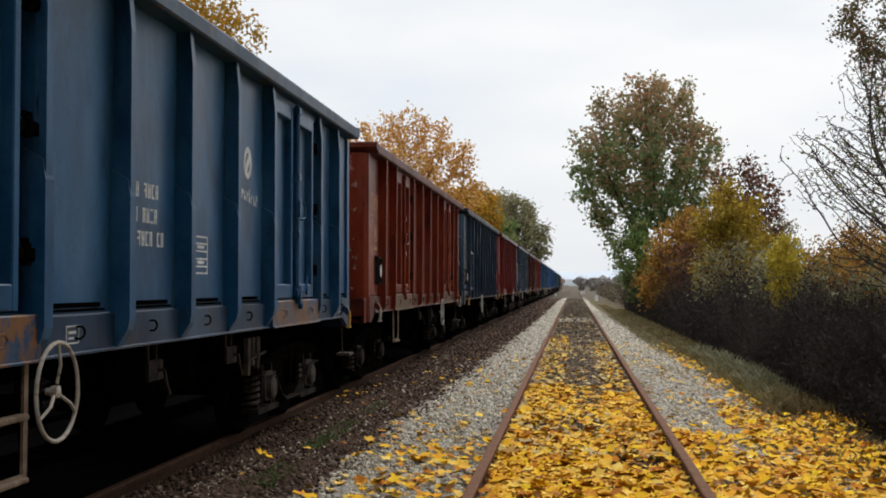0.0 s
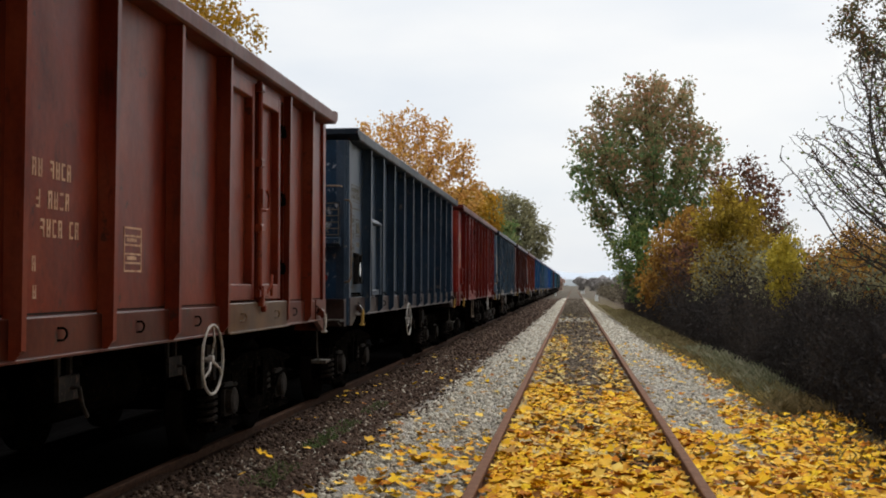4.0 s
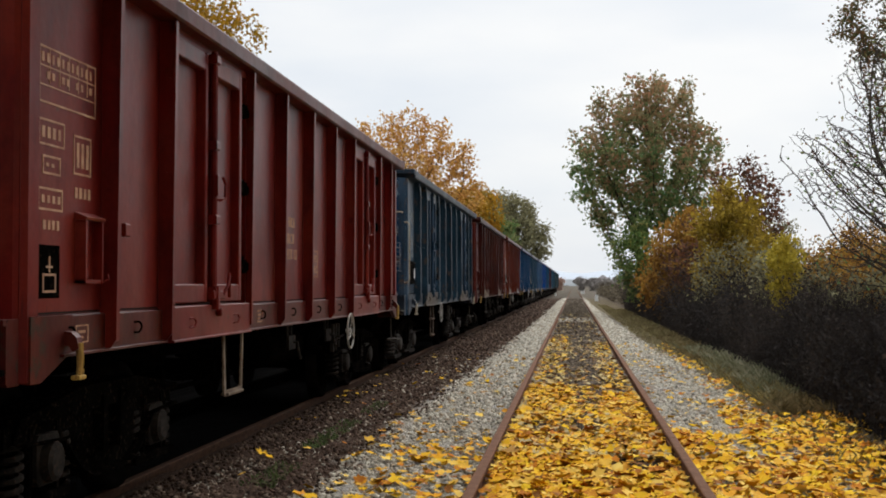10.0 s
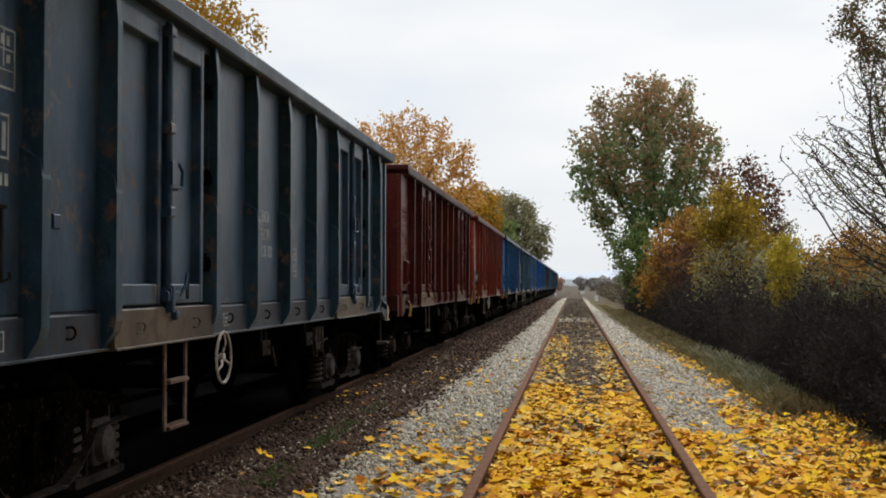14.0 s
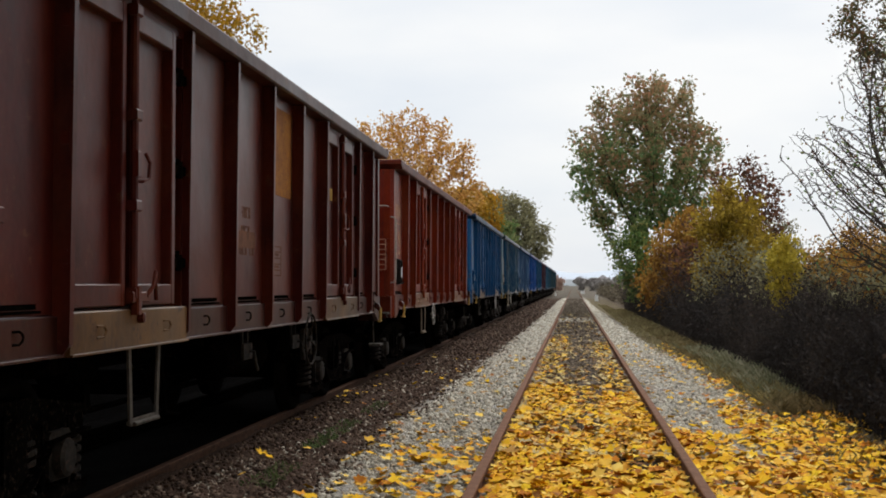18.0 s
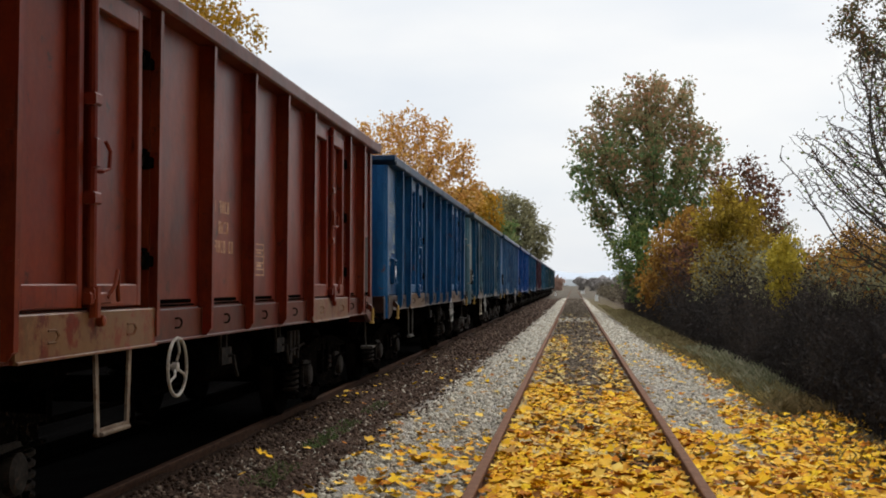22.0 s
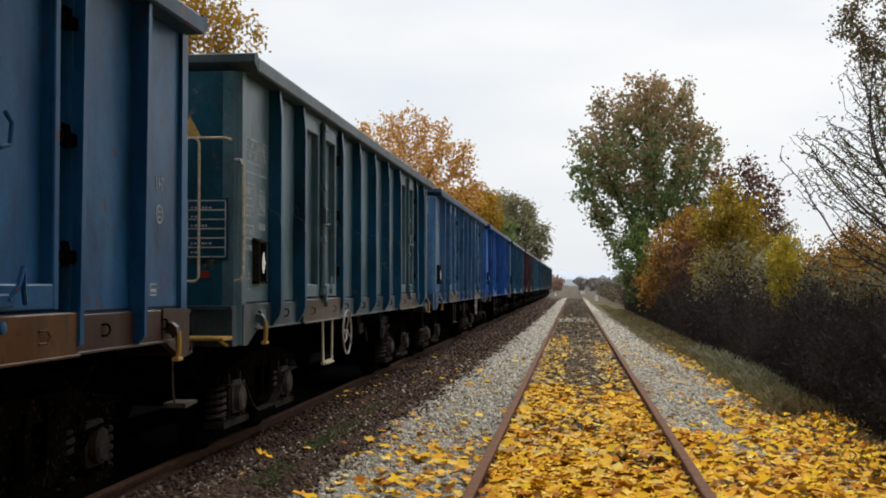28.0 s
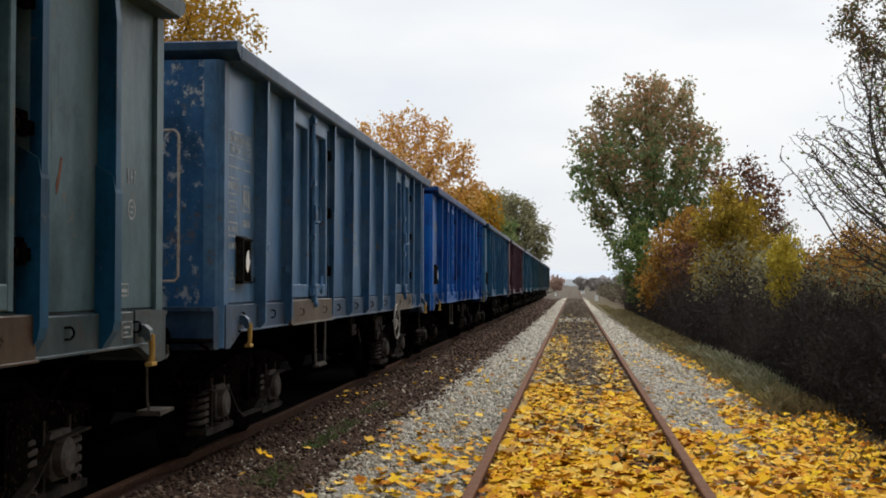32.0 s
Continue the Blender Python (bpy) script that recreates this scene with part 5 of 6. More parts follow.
def tree(name, label, seed, base, blobs, leaf_mat, leaves, leaf_size, spread=0.35, points=420, step=0.35, tip=0.012, trunks=1, fork=0.35, category="tree", only_thin=True, power=2.4, top_mat=None, turn=0.0):
    """A tree or bush with its foot at base; blobs are given from that foot."""
    rs = np.random.default_rng(seed)
    top = tagged(new(name), label, category)
    top.location = base
    tg = in_blobs(rs, blobs, points)
    c = np.mean([b[0] for b in blobs], 0)
    path = []
    n = max(3, int(fork * c[2] / step))
    for k in range(n + 1):
        f = k / n
        path.append((c[0] * 0.6 * f * f + 0.06 * math.sin(5 * f + seed), c[1] * 0.6 * f * f + 0.06 * math.cos(4 * f + seed), -0.3 + f * (c[2] * fork + 0.3)))
    far = max(np.linalg.norm(tg - np.array(path[-1]), axis=1).min() * 1.5, step * 9)
    nodes, par = colonize(rs, tg, path, step, far + step * 4, step * 1.6)
    V, F, tips, thin = limbs(nodes, par, tip, power)
    part("trunk", soup("trunk", V, F, M_BARK), M_BARK, top, "dark trunk and branching limbs")
    if leaves:
        pts = nodes[thin] if only_thin else nodes[tips]
        if top_mat:
            high = pts[:, 2] + rs.normal(0, 1.3, len(pts)) > turn
            V, F = leaf_cloud(rs, pts[high], int(leaves * high.mean()), (spread, spread, spread * 0.8), leaf_size)
            part("turned_crown", soup("turned_crown", V, F, top_mat), top_mat, top, "russet leaves at the top of the crown")
            pts, leaves = pts[~high], int(leaves * (1 - high.mean()))
        V, F = leaf_cloud(rs, pts, leaves, (spread, spread, spread * 0.8), leaf_size)
        part("crown", soup("crown", V, F, leaf_mat), leaf_mat, top, "loose crown of small leaves")
    return top


def foot(x, y):
    return (x, y, float(land(x, y)))


L_MAPLE = island("orange_maple_foliage", ((0.0, (0.52, 0.25, 0.06)), (0.4, (0.64, 0.37, 0.11)), (0.8, (0.72, 0.46, 0.15)), (1.0, (0.40, 0.21, 0.08))), 0.7, (0.35, (0.85, 0.75, 0.6), (1.0, 1.0, 1.0)), 0.3)
L_OAK = island("golden_oak_foliage", ((0.0, (0.42, 0.20, 0.02)), (0.5, (0.60, 0.32, 0.03)), (1.0, (0.30, 0.20, 0.04))), 0.7, (0.5, (0.7, 0.75, 0.6), (1.0, 1.0, 1.0)), 0.3)
L_CHERRY = island("green_and_olive_foliage", ((0.0, (0.115, 0.19, 0.085)), (0.5, (0.21, 0.265, 0.125)), (0.82, (0.29, 0.28, 0.14)), (1.0, (0.38, 0.24, 0.15))), 0.7, (0.33, (0.75, 0.95, 0.75), (1.05, 0.95, 0.85)), 0.5)
L_TURNED = island("russet_and_olive_foliage", ((0.0, (0.19, 0.22, 0.115)), (0.5, (0.31, 0.26, 0.15)), (0.85, (0.42, 0.26, 0.16)), (1.0, (0.45, 0.23, 0.15))), 0.7, (0.33, (0.8, 0.9, 0.75), (1.08, 0.94, 0.86)), 0.5)
L_GREEN = island("dull_green_foliage", ((0.0, (0.11, 0.17, 0.065)), (0.6, (0.19, 0.25, 0.10)), (1.0, (0.37, 0.31, 0.12))), 0.7, (0.4, (0.75, 0.85, 0.6), (1, 1, 1)), 0.25)
L_BROWN = island("brown_autumn_foliage", ((0.0, (0.155, 0.14, 0.085)), (0.6, (0.25, 0.23, 0.13)), (1.0, (0.35, 0.32, 0.165))), 0.75, None, 0.2)
L_YELLOW = island("yellow_shrub_foliage", ((0.0, (0.20, 0.13, 0.022)), (0.5, (0.37, 0.25, 0.03)), (1.0, (0.50, 0.35, 0.045))), 0.7, (0.9, (0.6, 0.62, 0.6), (1, 1, 1)), 0.3)
L_GOLD = island("bright_yellow_foliage", ((0.0, (0.27, 0.21, 0.025)), (0.5, (0.42, 0.33, 0.04)), (1.0, (0.54, 0.42, 0.06))), 0.7, None, 0.35)
L_ORANGE = island("rusty_shrub_foliage", ((0.0, (0.25, 0.12, 0.028)), (0.5, (0.41, 0.21, 0.045)), (1.0, (0.50, 0.30, 0.055))), 0.75, (0.9, (0.6, 0.6, 0.6), (1, 1, 1)), 0.25)
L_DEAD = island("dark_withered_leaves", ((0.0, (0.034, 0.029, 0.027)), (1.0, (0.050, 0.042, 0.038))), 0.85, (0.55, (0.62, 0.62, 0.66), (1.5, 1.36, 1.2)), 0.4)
L_RUSSET = island("russet_thorn_foliage", ((0.0, (0.07, 0.045, 0.028)), (0.6, (0.15, 0.075, 0.045)), (1.0, (0.22, 0.09, 0.05))), 0.75, None, 0.2)
L_THORN = island("olive_and_russet_foliage", ((0.0, (0.05, 0.06, 0.026)), (0.5, (0.12, 0.105, 0.042)), (1.0, (0.22, 0.10, 0.045))), 0.75, None, 0.3)
L_SCRUB = island("brown_scrub", ((0.0, (0.11, 0.09, 0.06)), (1.0, (0.21, 0.17, 0.115))), 0.9)
# distance haze is mixed into the next two foliage colours
L_BLUSH = island("hazy_pink_brown_foliage", ((0.0, (0.36, 0.235, 0.185)), (1.0, (0.46, 0.31, 0.24))), 0.9)
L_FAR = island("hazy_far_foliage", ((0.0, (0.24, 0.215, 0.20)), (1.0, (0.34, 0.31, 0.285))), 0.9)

tree("field_tree", "tall tree with green and russet autumn leaves beside the line", 11, foot(3.7, 60), [((-0.3, 0, 7.5), (3.6, 3.4, 3.2)), ((0.0, 0, 10.2), (2.5, 2.4, 1.7)), ((2.5, 0, 8.7), (1.5, 1.6, 1.5)), ((-3.1, 0, 6.3), (1.5, 1.5, 1.1)), ((-2.0, 0, 8.8), (1.9, 1.8, 1.6)), ((-2.0, 0, 4.7), (1.5, 1.3, 0.9)), ((-1.2, 0, 3.2), (0.9, 0.9, 1.0)), ((-1.0, 0, 1.9), (0.8, 0.8, 0.9)), ((2.3, 0, 6.4), (1.6, 1.6, 1.5)), ((0.6, 0, 4.6), (1.8, 1.4, 1.2)), ((-0.1, 0, 3.0), (1.4, 1.2, 1.2))], L_CHERRY, 20500, 0.18, 0.24, 900, 0.32, 0.012, fork=0.3, top_mat=L_TURNED, turn=7.6)
tree("maple_tree", "orange-leaved maple behind the train", 12, foot(-11.6, 78), [((0.6, 0, 9.6), (5.0, 4, 3.2)), ((0.7, 0, 12.2), (3.3, 2.5, 1.7)), ((3.6, 0, 7.4), (2.5, 2.5, 2.4)), ((-2.9, 0, 10.4), (2.8, 2.2, 1.8)), ((4.0, 0, 10.2), (1.8, 2.0, 1.4))], L_MAPLE, 11000, 0.20, 0.26, 680, 0.4, 0.014, fork=0.3)
tree("maple_tree", "amber-leaved maple behind the train", 13, foot(-8.7, 96), [((0, 0, 7.8), (3.0, 3, 2.4)), ((0.4, 0, 4.8), (3.0, 2.5, 2.4))], L_OAK, 9000, 0.24, 0.35, 360, 0.42, 0.014, fork=0.25)
tree("field_tree", "green-leaved tree behind the train", 14, (-7.4, 112, -0.58), [((0, 0, 6.2), (2.2, 2.4, 2.0)), ((-0.6, 0, 7.6), (1.4, 1.6, 1.1))], L_GREEN, 6500, 0.26, 0.36, 320, 0.45, 0.014, fork=0.25)
tree("field_tree", "olive-brown-leaved tree behind the train", 15, (-6.4, 128, -0.60), [((-0.2, 0, 8.6), (3.3, 3, 3.0)), ((2.0, 0, 6.4), (2.4, 2.4, 2.6)), ((-1.9, 0, 10.6), (2.3, 2, 1.7))], L_BROWN, 12000, 0.26, 0.36, 420, 0.45, 0.014, fork=0.25)
tree("oak_tree", "golden-leaved oak behind the train", 16, foot(-12.8, 36), [((0, 0, 10.5), (2.8, 2.8, 3.2)), ((1.4, 0, 9.6), (1.9, 2, 1.6)), ((-1.4, 0, 7.6), (2.4, 2.2, 2.0))], L_OAK, 16000, 0.12, 0.2, 560, 0.28, 0.009, fork=0.4)
tree("hawthorn_tree", "half-bare trackside tree with dark twigs", 17, foot(6.0, 17.5), [((-2.3, 0, 3.2), (1.0, 0.8, 0.8)), ((-1.3, 0, 2.9), (1.2, 1.0, 1.2)), ((-1.0, 0, 4.4), (1.3, 0.9, 1.0)), ((-1.2, 0, 1.9), (1.6, 1.0, 0.6)), ((0.2, 0, 3.6), (1.2, 1.2, 1.6))], L_CHERRY, 1600, 0.05, 0.06, 5200, 0.065, 0.0050, fork=0.2, power=3.0)
tree("hawthorn_tree", "bare thorn tree with a haze of fine twigs", 28, foot(6.9, 19.5), [((-2.45, 0, 4.9), (0.45, 0.5, 0.6)), ((-2.2, 0, 3.4), (1.3, 0.9, 1.0)), ((-1.2, 0, 4.2), (1.2, 0.9, 1.0)), ((-1.4, 0, 2.3), (1.6, 0.9, 0.8))], L_RUSSET, 1400, 0.05, 0.08, 3700, 0.075, 0.0046, fork=0.25, power=3.0)
tree("hawthorn_tree", "leafy olive and russet thorn tree by the track", 23, foot(6.15, 20.5), [((-1.0, 0, 5.7), (1.1, 1.0, 0.8)), ((-0.2, 0, 5.2), (1.1, 1.0, 1.3)), ((-0.7, 0, 4.3), (0.8, 0.8, 0.6))], L_THORN, 13000, 0.055, 0.10, 520, 0.16, 0.005, fork=0.5)
tree("shrub", "tall yellow-leaved shrub beside the line", 18, foot(4.15, 35), [((0.15, 0, 3.2), (0.95, 1.2, 1.35)), ((0.0, 0, 1.9), (0.9, 1.2, 1.1))], L_YELLOW, 8000, 0.10, 0.15, 320, 0.2, 0.007, fork=0.2, category="shrub")
tree("shrub", "reddish-brown thorn shrub beside the line", 19, foot(5.7, 42), [((0, 0, 4.1), (1.4, 1.3, 1.8)), ((-0.8, 0, 2.4), (1.9, 1.3, 1.5)), ((0.6, 0, 3.0), (1.0, 1.0, 1.4))], L_RUSSET, 6500, 0.12, 0.2, 420, 0.22, 0.008, fork=0.2, category="shrub")
tree("shrub", "orange-brown shrub beside the line", 20, foot(4.3, 46), [((0, 0, 3.0), (1.5, 1.3, 1.3)), ((-0.6, 0, 1.6), (1.5, 1.3, 1.3))], L_ORANGE, 8000, 0.14, 0.18, 300, 0.22, 0.008, fork=0.2, category="shrub")
tree("shrub", "small yellow-leaved shrub beside the line", 21, foot(4.05, 25), [((0.1, 0, 2.05), (0.32, 0.5, 0.55)), ((0.0, 0, 1.5), (0.30, 0.5, 0.55))], L_GOLD, 3000, 0.075, 0.09, 200, 0.13, 0.005, fork=0.2, category="shrub")
tree("shrub", "sparse orange-leaved shrub beside the line", 22, foot(5.6, 22), [((-0.3, 0, 1.7), (1.0, 0.9, 0.7)), ((0.7, 0, 1.8), (1.0, 0.8, 0.7))], L_ORANGE, 3200, 0.06, 0.12, 420, 0.14, 0.003, fork=0.2, category="shrub")
tree("shrub", "leggy bare shrub with a few russet leaves", 24, foot(6.2, 27), [((0, 0, 2.1), (1.6, 0.9, 0.9)), ((1.3, 0, 2.2), (1.2, 0.8, 0.9))], L_ORANGE, 2400, 0.07, 0.14, 420, 0.16, 0.004, fork=0.2, category="shrub")
tree("shrub", "grey-brown bare shrub in the brambles", 25, foot(4.2, 33), [((0, 0, 2.0), (1.1, 0.9, 0.9)), ((-0.4, 0, 1.4), (1.0, 0.8, 0.7))], L_BROWN, 1800, 0.07, 0.12, 320, 0.16, 0.004, fork=0.2, category="shrub")
tree("shrub", "dark green bush at the foot of the tall tree", 27, foot(2.9, 58), [((0, 0, 3.2), (1.1, 1.0, 1.6)), ((0.3, 0, 1.8), (1.0, 0.9, 1.2))], L_GREEN, 5000, 0.13, 0.18, 260, 0.22, 0.007, fork=0.2, category="shrub")
for k, (x, y, h, lm, n) in enumerate(((5.2, 20.5, 2.1, L_BROWN, 2400), (6.5, 24, 2.4, L_ORANGE, 2600), (4.9, 27.5, 2.3, L_BROWN, 3000), (6.4, 31, 2.6, L_ORANGE, 6000), (7.8, 30, 2.7, L_BROWN, 4600), (9.2, 32, 2.9, L_ORANGE, 5000), (10.8, 34, 3.1, L_RUSSET, 5000), (8.6, 38, 3.4, L_ORANGE, 5000), (5.8, 40, 3.4, L_YELLOW, 6500), (5.2, 52, 3.9, L_BROWN, 6000), (4.6, 49, 3.6, L_ORANGE, 6000), (7.4, 46, 4.2, L_BROWN, 5500))):
    tree("shrub", "autumn shrub in the hedge along the line", 80 + k, foot(x, y), [((0, 0, h * 0.62), (1.2, 1.0, h * 0.4)), ((0.3, 0, h * 0.4), (1.3, 1.0, h * 0.35))], lm, n, 0.10, 0.16, 240, 0.2, 0.005, fork=0.2, category="shrub")
tree("shrub", "low orange shrub below the tall tree", 26, foot(3.6, 54), [((0, 0, 1.9), (1.2, 0.9, 1.0)), ((0.6, 0, 2.6), (1.2, 0.9, 1.0))], L_ORANGE, 2600, 0.11, 0.18, 260, 0.22, 0.006, fork=0.2, category="shrub")


# an unseen maple overhanging the line beside the viewer, placed to shade near wagons
tree("maple_tree", "unseen spreading yellow maple shading the near track", 69, foot(6.6, 2.0), [((-1.0, 2.0, 9.0), (4.5, 5.0, 3.4)), ((-4.6, 3.0, 9.2), (3.4, 4.5, 2.6)), ((0, 0, 6.6), (3.4, 3.0, 2.0)), ((-0.3, 4.2, 6.2), (2.6, 3.8, 2.6)), ((0.4, -5.0, 6.0), (2.6, 3.6, 2.6))], L_OAK, 14000, 0.40, 0.5, 320, 0.55, 0.02, fork=0.25)
# the maples over the line behind the viewer, which shed the leaves
for k, (x, y) in enumerate(((6.5, -10.0), (-9.5, -10.0), (4.5, -20.0), (-8.5, -24.0))):
    tree("maple_tree", "tall yellow maple standing over the line", 70 + k, foot(x, y), [((0, 0, 8.0), (5.0, 5.0, 4.5)), ((-x * 0.25, 0, 4.5), (3.6, 3.6, 2.6)), ((0, 0, 11.5), (3.5, 3.5, 2.5))], L_OAK, 9000, 0.42, 0.5, 260, 0.6, 0.02, fork=0.25)


def thicket(name, label, seed, x0, x1, y0, y1, height, stems, leaves, leaf, leaf_mat=None):
    """Dense dark brambles: arching thin stems with withered leaves."""
    rs = np.random.default_rng(seed)
    bx, by = rs.uniform(x0, x1, stems), rs.uniform(y0, y1, stems)
    bz = land(bx, by)
    h = height * rs.uniform(0.45, 1.1, stems) * np.clip(0.55 + np.minimum(bx - x0, x1 - bx) * 0.9, 0.55, 1.0)
    h *= 0.82 + 0.22 * np.sin(by * 0.9 + seed) * np.sin(by * 0.37 + bx) + 0.12 * np.sin(by * 2.3 + bx * 1.7)
    lean = rs.normal(0, 0.35, (stems, 2))
    ts = np.array([0, 0.25, 0.5, 0.75, 1.0])
    P = np.stack([bx[:, None] + lean[:, :1] * ts ** 2 * h[:, None] + rs.normal(0, 0.03, (stems, 5)),
                  by[:, None] + lean[:, 1:] * ts ** 2 * h[:, None] + rs.normal(0, 0.03, (stems, 5)),
                  bz[:, None] + h[:, None] * (1.15 * ts - 0.15 * ts ** 3)], -1)
    wdt = np.array([0.007, 0.006, 0.005, 0.004, 0.002])
    ang = rs.uniform(0, math.pi, stems)
    V, F = [], []
    for turn in (0, math.pi / 2):
        o = np.stack([np.cos(ang + turn), np.sin(ang + turn), np.zeros(stems)], -1)[:, None, :] * wdt[None, :, None]
        base = sum(len(v) for v in V)
        V.append(np.stack([P - o, P + o], 2).reshape(-1, 3))
        k = base + np.arange(stems)[:, None, None] * 10 + np.arange(4)[None, :, None] * 2
        F.append((k + np.array([0, 1, 3, 2])).reshape(-1, 4))
    top = tagged(new(name), label, "thicket", kind="stuff")
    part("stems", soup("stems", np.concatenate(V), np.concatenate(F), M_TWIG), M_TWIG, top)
    V, F = leaf_cloud(rs, P[:, 1:].reshape(-1, 3), leaves, (0.07, 0.07, 0.07), leaf)
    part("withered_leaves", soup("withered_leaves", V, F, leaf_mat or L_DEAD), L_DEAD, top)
    return top


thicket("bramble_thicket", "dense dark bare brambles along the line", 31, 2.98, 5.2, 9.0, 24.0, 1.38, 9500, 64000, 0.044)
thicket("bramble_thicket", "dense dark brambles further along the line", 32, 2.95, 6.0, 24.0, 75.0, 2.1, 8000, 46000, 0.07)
# added thicket: blocks the far-side light that would show under the wagons
thicket("bramble_thicket", "added dark brambles blocking light beyond the train", 34, -9.0, -6.3, -12.0, 130.0, 1.7, 8000, 52000, 0.13)
thicket("roadside_scrub", "low brown scrub along the falling line", 33, 3.4, 9.0, 75.0, 190.0, 1.7, 3200, 18000, 0.16, L_SCRUB)

# ---------- gravel, leaves, grass ----------


def stones(name, label, mat, seed, count, xr, yr, size, sink=0.3, density=None, edge=""):
    """Loose angular stones lying on the ground."""
    rs = np.random.default_rng(seed)
    y = yr[0] + (yr[1] - yr[0]) * rs.uniform(0, 1, count) ** (density or 1.0)
    u = rs.uniform(0, 1, count)
    draw = np.interp(y, (6.5, 10, 25, 40, 85, 130), (-0.12, 0.0, 0.26, 0.42, 0.66, 0.80)) + 0.10 * np.sin(y * 1.7 + 1) * np.sin(y * 0.6) + 0.06 * np.sin(y * 5.1) + rs.normal(0, 0.05, count)
    lo, hi = np.full(count, xr[0]), np.full(count, xr[1])
    if edge == "lo":
        lo = lo + draw
    elif edge == "hi":
        hi = hi + draw
    elif edge == "neg":
        hi = hi + np.interp(y, (8, 16, 23, 33, 48, 89), (0.0, 0.18, 0.12, -0.25, -0.55, -0.95)) + rs.normal(0, 0.09, count)
    x = lo + (hi - lo) * u
    s = size * rs.uniform(0.55, 1.45, count) * (1 + np.clip(y - 12, 0, None) * 0.03)
    ico = np.array([(0, 0, 1), (0.89, 0, 0.45), (0.28, 0.85, 0.45), (-0.72, 0.53, 0.45), (-0.72, -0.53, 0.45), (0.28, -0.85, 0.45),
                    (0.72, 0.53, -0.45), (-0.28, 0.85, -0.45), (-0.89, 0, -0.45), (-0.28, -0.85, -0.45), (0.72, -0.53, -0.45)])
    tri = np.array([(0, 1, 2), (0, 2, 3), (0, 3, 4), (0, 4, 5), (0, 5, 1), (1, 6, 2), (2, 7, 3), (3, 8, 4), (4, 9, 5), (5, 10, 1), (6, 7, 2), (7, 8, 3), (8, 9, 4), (9, 10, 5), (10, 6, 1)])
    q = ico[None] * rs.uniform(0.6, 1.25, (count, 11, 1)) * rs.uniform(0.6, 1.0, (count, 1, 3))
    a = rs.uniform(0, 2 * math.pi, count)
    c, d = np.cos(a)[:, None], np.sin(a)[:, None]
    V = np.stack([q[..., 0] * c - q[..., 1] * d, q[..., 0] * d + q[..., 1] * c, q[..., 2] * 0.75], -1) * (s * 0.5)[:, None, None]
    V += np.stack([x, y, land(x, y) + s * (0.5 - sink)], -1)[:, None, :]
    F = (np.arange(count)[:, None, None] * 11 + tri[None]).reshape(-1, 3)
    ob = new(name, soup(name, V.reshape(-1, 3), F, mat))
    return tagged(ob, label, "gravel", kind="stuff")


stones("gravel", "pale grey crushed stone ballast beside the rail", M_GRAVEL, 41, 26000, (-2.06, -0.84), (6.5, 120), 0.045, density=2.6, edge="lo")
stones("gravel", "pale grey crushed stone ballast on the bush side", M_GRAVEL, 42, 19000, (0.84, 1.95), (6.5, 110), 0.045, density=3.1, edge="neg")
stones("cinder_stones", "dark brown cinder and clods between the tracks", M_CINDER, 43, 19000, (-3.30, -1.96), (6.5, 120), 0.045, density=2.5, edge="hi")
stones("cinder_stones", "brown earth and small stones between the rails", M_EARTH, 44, 7000, (-0.68, 0.68), (6.5, 120), 0.035, density=2.2)
stones("pale_stones", "pale stones scattered in the cinder", M_GRAVEL, 45, 380, (-2.95, -2.05), (6.5, 26), 0.036, density=1.3)

stones("pale_stones", "grey chippings strewn beside the far rail", M_GRAVEL, 50, 520, (-2.98, -2.62), (7.2, 10.5), 0.022)
stones("pale_stones", "grey chippings among the green weeds", M_GRAVEL, 51, 420, (-2.75, -2.42), (10.5, 16.0), 0.024)
stones("gravel", "pale grey crushed stone among fallen leaves", M_GRAVEL, 47, 5000, (-1.95, -0.84), (-5, 6.5), 0.045)
stones("gravel", "pale grey crushed stone under drifted leaves", M_GRAVEL, 48, 5000, (0.84, 1.95), (-5, 6.5), 0.045)
stones("cinder_stones", "dark brown cinder stones between the tracks", M_CINDER, 49, 4000, (-3.1, -1.95), (-5, 6.5), 0.045)
stones("gravel", "pale stones heaped across the sleepers", M_GRAVEL, 46, 150, (-0.69, 0.69), (46.5, 52), 0.045)

MAPLE = np.array([(0, -0.36), (0.14, -0.26), (0.42, -0.22), (0.34, 0.02), (0.50, 0.22), (0.25, 0.28), (0.0, 0.56), (-0.25, 0.28), (-0.50, 0.22), (-0.34, 0.02), (-0.42, -0.22), (-0.14, -0.26)])


